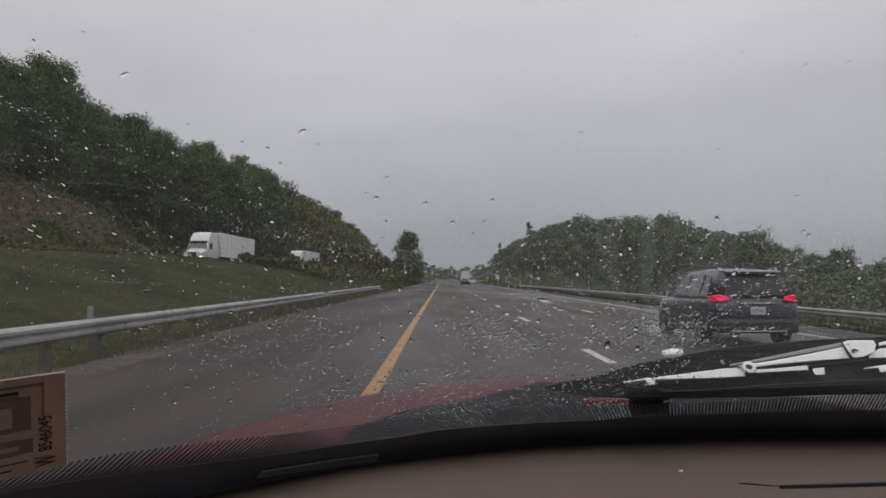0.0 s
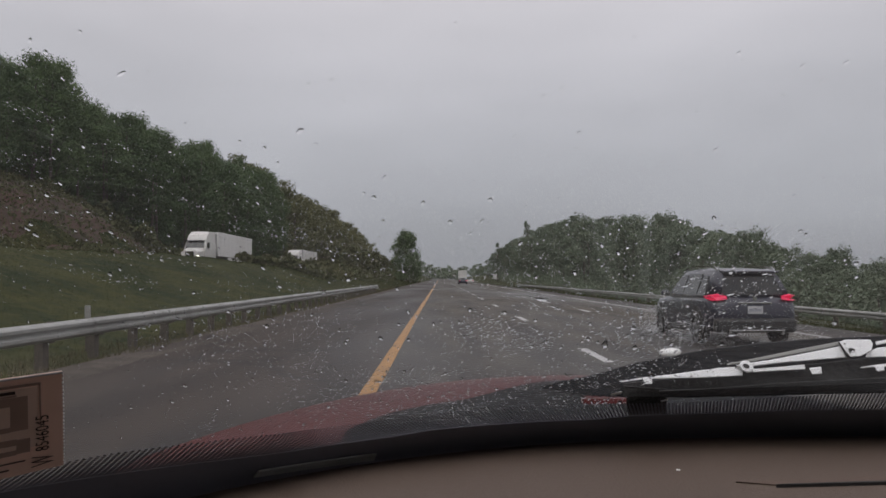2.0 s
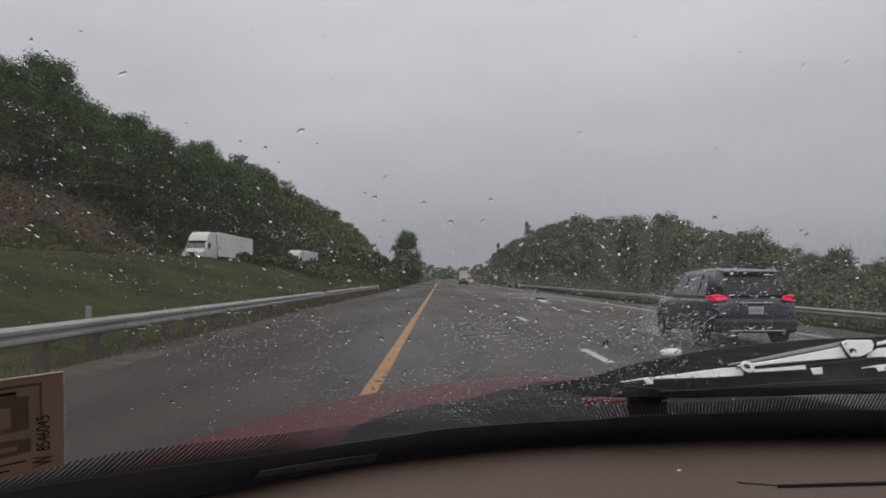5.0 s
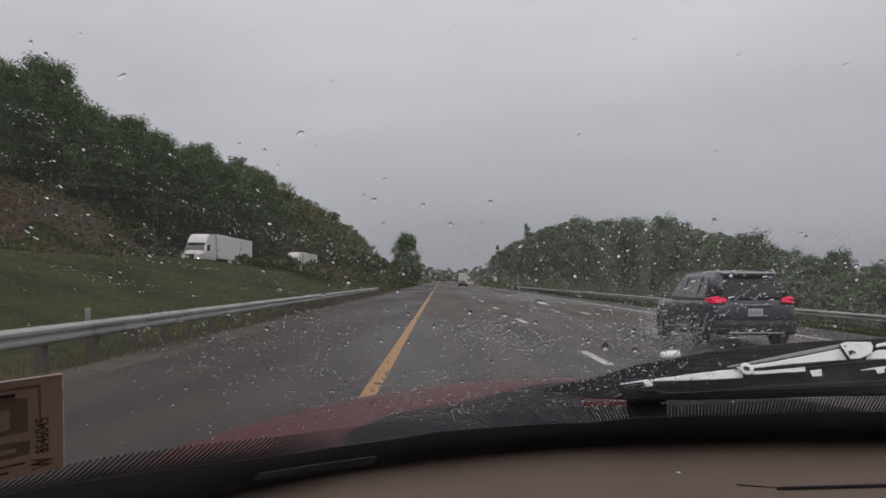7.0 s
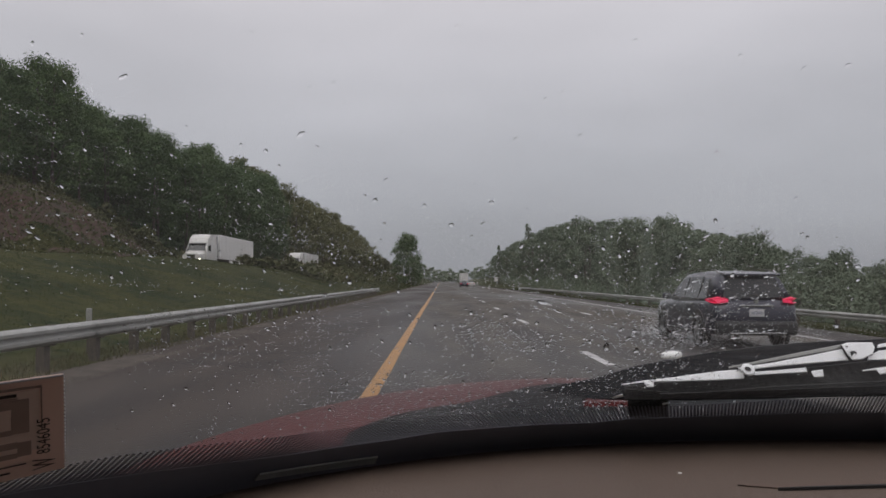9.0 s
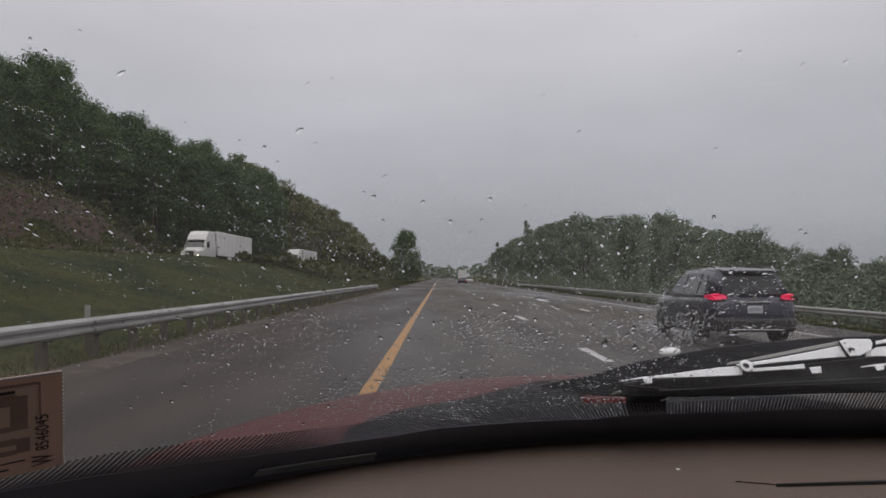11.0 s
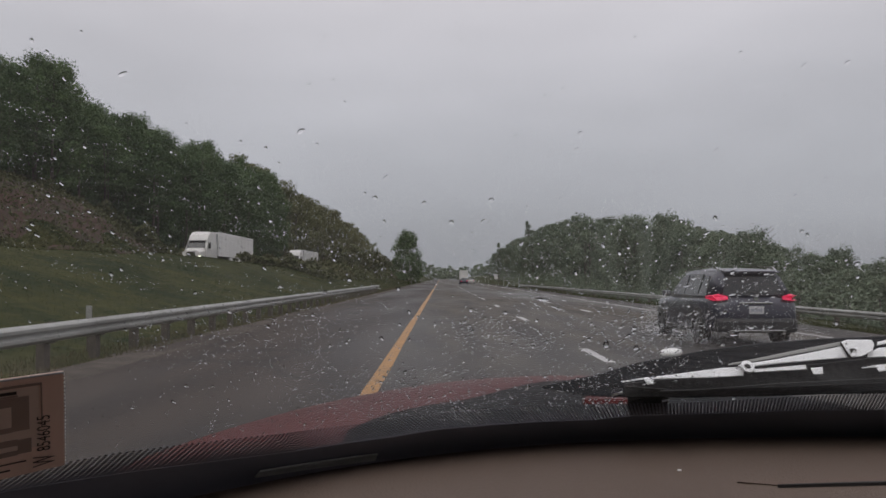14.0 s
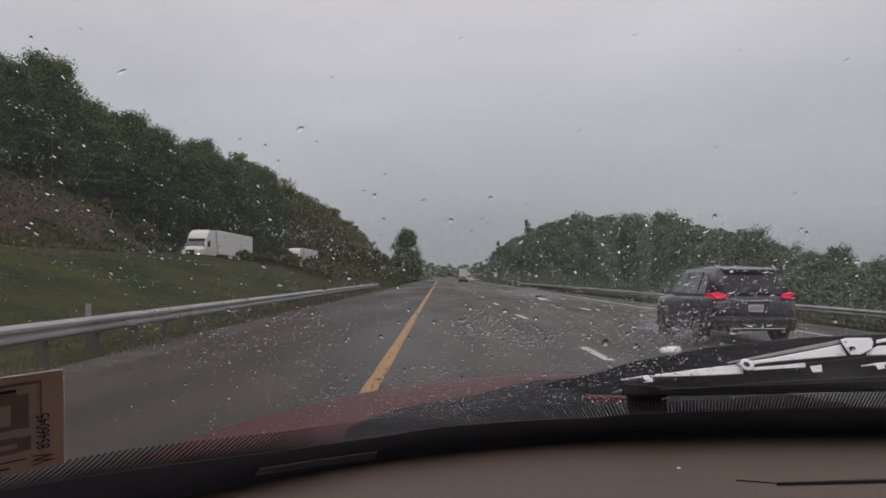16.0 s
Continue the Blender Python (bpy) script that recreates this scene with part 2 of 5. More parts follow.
WET_BLACK = material("wet_black_plastic", (0.006, 0.0065, 0.008), 0.5, second=(0.014, 0.015, 0.018), scale=14, bump=0.3, specular=0.1, stretch=(0.2, 1, 1))
CHROME = material("chrome_trim", (0.62, 0.62, 0.62), 0.15, 1.0, second=(0.5, 0.5, 0.5), scale=8)
ALLOY = material("alloy_wheel", (0.3, 0.3, 0.31), 0.35, 0.8, second=(0.2, 0.2, 0.2), scale=8)
PLATE_WHITE = material("pale_plate", (0.5, 0.5, 0.5), 0.5, second=(0.4, 0.4, 0.42), scale=20)
INK = material("faint_ink", (0.26, 0.26, 0.3), 0.6, scale=20)
TAIL_RED = lamp_material("lit_red_lens", (0.6, 0.010, 0.07), 0.38)
TAIL_OFF = material("unlit_red_lens", (0.16, 0.008, 0.008), 0.25, second=(0.12, 0.008, 0.008), scale=20)
HEADLIGHT = lamp_material("lit_headlight", (1.0, 0.93, 0.75), 8.0)
TRUCK_WHITE = material("truck_white_paint", (0.62, 0.61, 0.58), 0.45, second=(0.5, 0.48, 0.45), scale=0.7, bump=0.05)
TRAILER_GREY = material("trailer_panel", (0.62, 0.6, 0.57), 0.5, second=(0.7, 0.69, 0.67), scale=0.9)
DASH_TAN = material("tan_dashboard_vinyl", (0.088, 0.06, 0.044), 0.75, second=(0.106, 0.073, 0.054), scale=5, bump=0.25, bump_scale=420)
DASH_RECESS = material("recess_tan", (0.1, 0.066, 0.048), 0.75, second=(0.115, 0.077, 0.056), scale=8, bump=0.25, bump_scale=420)
DASH_DARK = material("dashboard_gap", (0.015, 0.013, 0.012), 0.8, scale=20)
# black ceramic painted grey to stand in for glare over the dark parts
FRIT = material("glare_grey_ceramic", (0.16, 0.165, 0.195), 0.85, second=(0.18, 0.185, 0.215), scale=12, specular=0.2)
HOOD_RED = material("red_car_paint", (0.056, 0.0040, 0.0038), 0.4, 0.0, second=(0.070, 0.0062, 0.0058), scale=2, coat=0.0, specular=0.08, bump=0.25, bump_scale=130)
# sky's sheen on the wet wiper painted as white, dark specks for drops
WIPER_SHEEN = material("wiper_sky_sheen", (0.95, 0.95, 0.96), 0.35, 0.0, second=(0.42, 0.42, 0.44), scale=170, bump=0.25, spread=(0.55, 0.68))
NOZZLE = material("white_plastic", (0.72, 0.72, 0.7), 0.5, scale=40)
PAPER = material("tan_sticker_paper", (0.70, 0.50, 0.41), 0.8, second=(0.76, 0.56, 0.47), scale=25)
PAPER_LIGHT = material("pale_sticker_print", (0.66, 0.53, 0.46), 0.8, second=(0.6, 0.48, 0.41), scale=40)
PRINT = material("dark_print", (0.035, 0.025, 0.02), 0.8, scale=40)
PRINT_GREY = material("grey_print", (0.26, 0.195, 0.165), 0.8, scale=40)
HEADLINER = material("grey_headliner", (0.22, 0.2, 0.18), 0.95, scale=30, bump=0.2)
CLEAR = glass_pane("windscreen_glass")
WATER = water_material()
FILM = film_material()
RAIN = rain_material()


# ---- building helpers ----
def mesh_object(name, verts, faces, mat, parent=None, label="", smooth=False):
    me = bpy.data.meshes.new(name)
    me.from_pydata([tuple(v) for v in verts], [], [tuple(f) for f in faces])
    me.materials.append(mat)
    if smooth:
        me.polygons.foreach_set("use_smooth", [True] * len(me.polygons))
    me.update()
    ob = new(name, me)
    if parent:
        ob.parent = parent
    if label:
        ob["label"] = label
    return ob


def part(name, bm, mat, parent=None, label="", smooth=False):
    """Links a bmesh as one mesh object under a thing or a part."""
    bmesh.ops.recalc_face_normals(bm, faces=bm.faces)
    me = bpy.data.meshes.new(name)
    bm.to_mesh(me)
    bm.free()
    me.materials.append(mat)
    if smooth:
        me.polygons.foreach_set("use_smooth", [True] * len(me.polygons))
    ob = new(name, me)
    if parent:
        ob.parent = parent
    if label:
        ob["label"] = label
    return ob


def thing(name, m, label, category, group="", kind=""):
    ob = new(name)
    ob.matrix_world = m
    return tagged(ob, label, category, group, kind)


def box_bm(size, at=(0, 0, 0), bevel=0.0, bm=None, turn=None):
    bm = bm or bmesh.new()
    m = Matrix.Translation(at) @ (turn or Matrix()) @ Matrix.Diagonal((*size, 1))
    geo = bmesh.ops.create_cube(bm, size=1.0, matrix=m)
    if bevel:
        edges = list({e for v in geo["verts"] for e in v.link_edges})
        bmesh.ops.bevel(bm, geom=edges, offset=bevel, segments=2, affect="EDGES", profile=0.5)
    return bm


def cyl_bm(radius, depth, at, axis="Z", segments=20, top=None, bm=None):
    bm = bm or bmesh.new()
    turn = {"Z": Matrix(), "X": Matrix.Rotation(radians(90), 4, "Y"), "Y": Matrix.Rotation(radians(90), 4, "X")}[axis]
    bmesh.ops.create_cone(bm, cap_ends=True, segments=segments, radius1=radius, radius2=radius if top is None else top, depth=depth,
                          matrix=Matrix.Translation(at) @ turn)
    return bm


def loft_bm(sections, closed=True, caps=True):
    """A skin over rings of equal length."""
    bm = bmesh.new()
    rings = [[bm.verts.new(p) for p in ring] for ring in sections]
    n = len(rings[0])
    for a, b in zip(rings, rings[1:]):
        for i in range(n if closed else n - 1):
            bm.faces.new((a[i], a[(i + 1) % n], b[(i + 1) % n], b[i]))
    if caps and closed:
        bm.faces.new(rings[0])
        bm.faces.new(rings[-1])
    return bm


def smoothstep(a, b, x):
    u = np.clip((x - a) / (b - a), 0, 1)
    return u * u * (3 - 2 * u)


# ---- ground, roads ----
LANES = (-0.86, 2.78, 6.4, 9.9)      # yellow edge line, two lane lines, white edge line
LEFT_EDGE, RIGHT_EDGE = -5.9, 12.2
SIDE_ROAD = (-32.5, -23.0, 2.6)      # the carriageway of the other direction: left, right, height


def road_z(x):
    return -0.02 * np.maximum(0, np.asarray(x) - 2.78) - 0.012 * np.maximum(0, -0.86 - np.asarray(x))


def ground_z(x, y):
    """Height of the land: median rising to the other carriageway, wooded bank beyond it, valley on the outer side."""
    x, y = np.asarray(x, float), np.asarray(y, float)
    left = -0.16 + 3.0 * smoothstep(-6.6, -21.0, x) - 0.30 * smoothstep(-21.0, -23.0, x)
    left = left + 17.0 * smoothstep(-33.5, -78.0, x) * (1 - 0.55 * smoothstep(260, 620, y)) + 0.10 * smoothstep(-33, -36, x) + 6.0 * smoothstep(-34.0, -43.0, x) * (1 - smoothstep(84, 122, y)) * (1 - smoothstep(-50, -70, x))
    left = left + 0.35 * smoothstep(-9.0, -20.5, x) * (1 - smoothstep(-21, -23.0, x)) * smoothstep(44, 62, y) * (1 - smoothstep(66, 86, y))
    left = left + 1.5 * smoothstep(-12.5, -20.0, x) * smoothstep(130, 220, y)
    base = np.interp(y, [0, 70, 120, 190, 260, 390, 600, 4000], [-7.5, -7, -4, 0, 2.5, 4, 3, 0])
    right = -0.34 - 0.42 * smoothstep(12.6, 17.0, x) + (base + 0.76) * smoothstep(18.2, 34.0, x)
    flat = road_z(x) - 0.1
    z = np.where(x < LEFT_EDGE - 0.3, left, np.where(x > RIGHT_EDGE + 0.4, right, flat))
    far = smoothstep(700, 2500, np.hypot(x, y))
    rough = 0.12 * np.sin(x * 0.9 + y * 0.31) * np.sin(y * 0.23 - x * 0.2) * smoothstep(7.2, 12, np.abs(x + 1.5)) * (1 - smoothstep(60, 95, y))
    rough = np.where((x > SIDE_ROAD[0] - 1.5) & (x < SIDE_ROAD[1] + 1.5), 0, rough)
    return (z + rough) * (1 - far) - 6 * far


def grid_mesh(name, xs, ys, zf, mat, drop=None):
    X, Y = np.meshgrid(xs, ys)
    Z = zf(X, Y)
    verts = np.stack([X, Y, Z], -1).reshape(-1, 3)
    nx, ny = len(xs), len(ys)
    faces = [(j * nx + i, j * nx + i + 1, (j + 1) * nx + i + 1, (j + 1) * nx + i) for j in range(ny - 1) for i in range(nx - 1)]
    return mesh_object(name, verts, faces, mat, smooth=True)


gx = np.concatenate([-np.geomspace(3600, 90, 18), np.arange(-84, -34, 3.0), np.arange(-34, -5.0, 0.7), np.arange(-4.5, 12.2, 1.4),
                     np.arange(12.4, 36, 0.8), np.geomspace(38, 3600, 26)])
gy = np.concatenate([-np.geomspace(3600, 330, 7), np.arange(-310, -30, 10.0), np.arange(-24, 80, 2.0), np.arange(80, 320, 6.0), np.geomspace(325, 3800, 30)])
ground = tagged(grid_mesh("ground", gx, gy, ground_z, GRASS_GROUND), "wet grassy ground of the median and verges", "ground", kind="structure")
ROAD_Y = np.concatenate([np.arange(-320, -20, 12.0), np.arange(-20, 60, 2.0), np.geomspace(60, 1400, 40)])


def strip(name, xs, ys, zf, mat, label="", category="", parent=None, kind=""):
    ob = grid_mesh(name, np.asarray(xs, float), np.asarray(ys, float), zf, mat)
    if parent:
        ob.parent = parent
    return tagged(ob, label, category, kind=kind)


road = strip("road", (LANES[0], 1.0, LANES[1], LANES[2], LANES[3] + 0.25), ROAD_Y, lambda X, Y: road_z(X), ASPHALT,
             "wet grey asphalt carriageway with three lanes", "road", kind="structure")
strip("shoulder_inner", (LEFT_EDGE, -4.6, -2.6, LANES[0]), ROAD_Y, lambda X, Y: road_z(X) - 0.003, SHOULDER, "wet paved inner shoulder, brownish grey", "road", kind="structure")
strip("shoulder_outer", (LANES[3] + 0.25, 11.0, RIGHT_EDGE), ROAD_Y, lambda X, Y: road_z(X) - 0.003, SHOULDER, "wet paved outer shoulder", "road", kind="structure")
strip("road_opposite", (SIDE_ROAD[0], -29.2, -27.7, SIDE_ROAD[1]), ROAD_Y, lambda X, Y: np.full_like(X, SIDE_ROAD[2]) + 0.06, SHOULDER,
      "raised asphalt carriageway of the other direction", "road", kind="structure")


def ragged_verge(name, x0, x1, ys, mat, label):
    """A low strip of mud and gravel with uneven sides, lying over the joint of asphalt and grass."""
    V, F = [], []
    for k, y in enumerate(ys):
        a = x0 + 0.35 * noise.noise((y * 0.31, 1.7, 0)) + 0.12 * noise.noise((y * 1.3, 4.1, 0))
        b = x1 + 0.22 * noise.noise((y * 0.4, 8.2, 0)) + 0.07 * noise.noise((y * 1.7, 2.6, 0))
        for q in (0, 0.18, 0.5, 0.82, 1):
            x = a + (b - a) * q
            z = max(float(road_z(x)) if x > LEFT_EDGE else -9, float(ground_z(x, y)))
            V.append((x, y, z - 0.03 + 0.055 * math.sin(math.pi * q) ** 0.6 + 0.012 * noise.noise((x * 3, y * 3, 0))))
        if k:
            F += [((k - 1) * 5 + i, (k - 1) * 5 + i + 1, k * 5 + i + 1, k * 5 + i) for i in range(4)]
    return tagged(mesh_object(name, V, F, mat, smooth=True), label, "verge", kind="structure")


ragged_verge("verge_gravel", -6.8, -4.95, np.concatenate([np.arange(-300, -6, 3.0), np.arange(-6, 60, 0.5), np.arange(60, 300, 3.0)]), GRAVEL, "brownish gravel and mud along the shoulder's edge")


def paint_line(name, x, width, y0, y1, mat, label, step=4.0):
    """A painted line 6 mm thick, with slightly ragged sides."""
    rng = random.Random(int(x * 100 + y0))
    ys = np.arange(y0, y1 + 0.01, step if y1 - y0 > step else (y1 - y0) / 2)
    sections = []
    for y in ys:
        a, b = x - width / 2 + rng.uniform(-0.012, 0.012), x + width / 2 + rng.uniform(-0.012, 0.012)
        za, zb = float(road_z(a)), float(road_z(b))
        sections.append([(a, y, za - 0.004), (a, y, za + 0.006), (b, y, zb + 0.006), (b, y, zb - 0.004)])
    ob = part(name, loft_bm(sections), mat)
    return tagged(ob, label, "road marking", kind="structure")


paint_line("edge_line", LANES[0], 0.19, -300, 620, YELLOW, "solid yellow painted edge line on asphalt")
paint_line("edge_line", LANES[3], 0.17, -300, 620, WHITE_PAINT, "solid white painted edge line on asphalt")
for lane, first in ((1, 12.6), (2, 20.5)):
    for k in range(-25, 15):
        y = first + 12.2 * k
        tagged(paint_line("lane_dash", LANES[lane], 0.17, y, y + 3.4, WHITE_PAINT, "short white painted lane dash, worn", 1.2), group="lane dashes")

# ---- guardrails ----
def guardrail(label, x, y0, y1, face, post_gap=1.905, top=0.76, zg=None):
    """W-beam steel rail on posts; face: +1 or -1, the side that turns to the traffic."""
    zg = float(road_z(x)) - 0.06 if zg is None else zg
    rail = thing("guardrail", pose(x, y0, zg), label, "guardrail")
    prof = [(0.0, 0), (0.035, 0.02), (0.08, 0.06), (0.08, 0.11), (0.02, 0.15), (0.02, 0.17), (0.08, 0.21), (0.08, 0.26), (0.035, 0.30), (0.0, 0.32)]
    outer = [(face * a, top - 0.32 + b) for a, b in prof]
    inner = [(face * (a - 0.006), top - 0.32 + b) for a, b in reversed(prof)]
    n = max(2, int((y1 - y0) / 3.81))
    for i in range(n):
        a, b = (y1 - y0) * i / n, (y1 - y0) * (i + 1) / n
        part("beam", loft_bm([[(px, yy, pz) for px, pz in outer + inner] for yy in (a - 0.08, b)]), GALVANISED, rail)
    end = loft_bm([[(face * (0.01 + 0.09 * math.sin(u)) - face * 0.02 * k, (y1 - y0) + 0.22 * math.cos(u) * (0.6 + 0.4 * k), top - 0.30 * k - 0.01)
                    for u in np.linspace(0, 2 * math.pi, 12, endpoint=False)] for k in (0, 1)])
    part("end_terminal", end, GALVANISED, rail, "rounded steel end piece")
    post_mesh = None
    y = 0.4
    while y < y1 - y0:
        if post_mesh is None:
            ob = part("post", box_bm((0.15, 0.2, top + 0.5), (-face * 0.16, 0, (top + 0.5) / 2 - 0.52), 0.012), POST_WOOD, rail, "weathered wooden post")
            post_mesh = ob.data
            block = part("spacer_block", box_bm((0.1, 0.18, 0.36), (-face * 0.04, 0, top - 0.17), 0.01), POST_WOOD, rail)
            block_mesh = block.data
        else:
            ob, block = new("post", post_mesh), new("spacer_block", block_mesh)
            ob.parent = block.parent = rail
        ob.location = block.location = (0, y, 0)
        y += post_gap
    return rail


guardrail("weathered steel guardrail beside the grassy median", -6.5, -139.875, 80.0, 1)
guardrail("long steel guardrail along the outer shoulder", 17.3, -278.99, 170.0, -1, 3.81, zg=-0.74)

marker = thing("delineator", pose(-7.25, 15.9, float(ground_z(-7.25, 15.9))), "pale grey roadside marker post behind the guardrail", "marker post")
part("post", box_bm((0.10, 0.03, 1.0), (0, 0, 0.45), 0.008), POST_WOOD, marker)
part("reflector", box_bm((0.12, 0.02, 0.26), (0, -0.028, 0.82), 0.008), GALVANISED, marker, "pale rectangular reflector")
panel = thing("hazard_marker", pose(-7.3, -142.5, float(ground_z(-7.3, -142.5))), "tall orange marker panel beside the guardrail's start", "marker post")
part("post", box_bm((0.06, 0.04, 1.2), (0, 0.03, 0.5), 0.008), GALVANISED, panel)
part("panel", box_bm((0.32, 0.02, 1.0), (0, 0, 0.75), 0.008), ORANGE, panel, "dull orange panel")
part("reflector", box_bm((0.2, 0.02, 0.06), (0, -0.02, 1.2), 0.006), TRUCK_WHITE, panel, "white reflector")
sign = thing("road_sign", pose(18.9, 262, float(ground_z(18.9, 262))), "pale grey rectangular sign on a steel post", "road sign")
part("post", box_bm((0.08, 0.08, 3.4), (0, 0.05, 1.4), 0.008), GALVANISED, sign)
part("panel", box_bm((1.2, 0.02, 1.5), (0, 0, 2.6), 0.008), TRUCK_WHITE, sign, "pale weathered panel")


# ---- vehicles ----
def ring_box(hw, z0, z1, y, crown=0.06, tuck=0.06, n=5):
    """A rounded body cross-section at y."""
    pts = []
    for sx in (1, -1):
        side = [(hw - tuck, z0), (hw - 0.01, z0 + 0.10), (hw, z0 + (z1 - z0) * 0.45), (hw - 0.02, z1 - 0.12), (hw - 0.08, z1 - 0.02), (hw * 0.55, z1 + crown * 0.7), (0.001, z1 + crown)]
        side = side if sx == 1 else list(reversed(side))[1:]
        pts += [(sx * a, y, b) for a, b in side]
    return pts


def wheel(parent, x, y, r, width, side):
    w = new("wheel")
    w.parent, w.location = parent, (x, y, r)
    bm = bmesh.new()
    prof = [(0.62, -0.5), (0.9, -0.5), (1.0, -0.36), (1.0, 0.36), (0.9, 0.5), (0.62, 0.5)]
    seg = 24
    rings = [[bm.verts.new((b * width, a * r * math.cos(u), a * r * math.sin(u))) for a, b in prof] for u in np.linspace(0, 2 * math.pi, seg, endpoint=False)]
    for i in range(seg):
        A, B = rings[i], rings[(i + 1) % seg]
        for k in range(len(prof)):
            bm.faces.new((A[k], A[(k + 1) % len(prof)], B[(k + 1) % len(prof)], B[k]))
    part("tyre", bm, RUBBER, w, "wet black tyre", True)
    bm = cyl_bm(r * 0.62, width * 0.5, (0, 0, 0), "X", 24)
    for k in range(5):
        u = 2 * math.pi * k / 5
        box_bm((0.05, 0.09, r * 0.52), (side * width * 0.3, -math.sin(u) * r * 0.3, math.cos(u) * r * 0.3), bm=bm, turn=Matrix.Rotation(u, 4, "X"))
    part("rim", bm, ALLOY, w, "grey five-spoke alloy rim")
    return w


def suv(m, label, lit=True):
    """Five-door sport utility car: y = 0 at its tail, nose towards +y; z = 0 on the road."""
    car = thing("suv", m, label, "car")
    L = 4.62
    body = [ring_box(0.80, 0.42, 0.86, 0.02, 0.02), ring_box(0.88, 0.34, 1.02, 0.10, 0.02), ring_box(0.92, 0.30, 1.08, 0.5, 0.02), ring_box(0.925, 0.27, 1.06, 1.4, 0.02),
            ring_box(0.925, 0.26, 1.03, 2.6, 0.02), ring_box(0.92, 0.27, 1.01, 3.4, 0.03), ring_box(0.90, 0.30, 0.95, 4.1, 0.03), ring_box(0.82, 0.36, 0.82, 4.5, 0.03), ring_box(0.66, 0.42, 0.70, L, 0.02)]
    part("body", loft_bm(body), NAVY, car, "wet dark navy bodywork", True)

    def cab(y, hw0, hw1, z0, z1):
        return [(hw0, y[0], z0), (hw1 + 0.04, y[1], z1 - 0.10), (hw1 - 0.06, y[1], z1 - 0.01), (hw1 * 0.5, y[1], z1 + 0.025), (-hw1 * 0.5, y[1], z1 + 0.025),
                (-hw1 + 0.06, y[1], z1 - 0.01), (-hw1 - 0.04, y[1], z1 - 0.10), (-hw0, y[0], z0)]
    top = [cab((0.14, 0.32), 0.84, 0.60, 1.0, 1.58), cab((0.5, 0.62), 0.87, 0.65, 1.02, 1.63), cab((1.6, 1.6), 0.88, 0.68, 1.02, 1.66), cab((2.7, 2.5), 0.87, 0.67, 1.0, 1.62), cab((3.5, 2.9), 0.82, 0.58, 0.97, 1.50)]
    part("cabin_shell", loft_bm(top), NAVY, car, "", True)
    # rear screen, in a frame, and spoiler above it
    part("rear_window", loft_bm([[(0.66, 0.145, 1.10), (0.52, 0.275, 1.50), (-0.52, 0.275, 1.50), (-0.66, 0.145, 1.10)],
                                 [(0.66, 0.175, 1.10), (0.52, 0.31, 1.50), (-0.52, 0.31, 1.50), (-0.66, 0.175, 1.10)]]), DARK_GLASS, car, "dark tinted rear window")
    part("spoiler", box_bm((1.16, 0.34, 0.045), (0, 0.32, 1.60), 0.018, turn=Matrix.Rotation(radians(7), 4, "X")), NAVY, car)
    part("brake_light", box_bm((0.3, 0.02, 0.02), (0, 0.155, 1.575)), DARK_GLASS, car)
    for s in (-1, 1):
        for y0, y1, zt in ((0.55, 1.0, 1.50), (1.08, 1.95, 1.54), (2.03, 2.85, 1.53)):
            slope = 0.16 if y0 < 0.6 else 0.0
            lean = 0.45 if y0 > 2 else 0.08
            q = [(s * 0.885, y0, 1.07), (s * 0.735, y0 + slope, zt), (s * 0.735, y1 - lean, zt), (s * 0.885, y1 + 0.05, 1.07)]
            inner = [(a - s * 0.03, b, c) for a, b, c in q]
            part("side_window", loft_bm([q, inner]), DARK_GLASS, car)
        part("roof_rail", loft_bm([[(s * (0.60 + dx), y, z + dz) for dx, dz in ((0, 0), (0.03, 0), (0.03, 0.035), (0, 0.035))]
                                   for y, z in ((0.45, 1.60), (0.6, 1.66), (1.6, 1.70), (2.4, 1.66), (2.6, 1.61))]), CHROME, car, "silver roof rail")
        mirror = part("wing_mirror", box_bm((0.2, 0.12, 0.15), (s * 1.0, 3.0, 1.08), 0.04), NAVY, car)
        part("mirror_glass", box_bm((0.15, 0.01, 0.11), (s * 1.0, 2.935, 1.08)), CHROME, mirror)
        lens = loft_bm([[(s * 0.58, 0.037, 1.0), (s * 0.58, 0.057, 1.07), (s * 0.80, 0.07, 1.09), (s * 0.90, 0.13, 1.085), (s * 0.935, 0.42, 1.06), (s * 0.93, 0.40, 1.02), (s * 0.90, 0.12, 0.985), (s * 0.80, 0.03, 0.985)],
                        [(s * 0.58, 0.077, 1.0), (s * 0.58, 0.097, 1.07), (s * 0.76, 0.12, 1.12), (s * 0.85, 0.18, 1.10), (s * 0.88, 0.42, 1.08), (s * 0.88, 0.40, 1.0), (s * 0.85, 0.17, 0.97), (s * 0.76, 0.08, 0.97)]])
        part("tail_light", lens, TAIL_RED if lit else DARK_GLASS, car, "lit red tail light" if lit else "")
        part("reflector", box_bm((0.22, 0.02, 0.05), (s * 0.62, 0.045, 0.56), 0.008), DARK_GLASS, car)
        for y in (0.92, 3.62):
            part("wheel_arch", cyl_bm(0.43, 0.10, (s * 0.885, y, 0.40), "X", 28), BLACK_PLASTIC, car, "black plastic wheel arch")
            wheel(car, s * 0.86, y, 0.355, 0.23, s)
        part("sill", box_bm((0.06, 2.0, 0.12), (s * 0.9, 2.27, 0.30), 0.02), BLACK_PLASTIC, car)
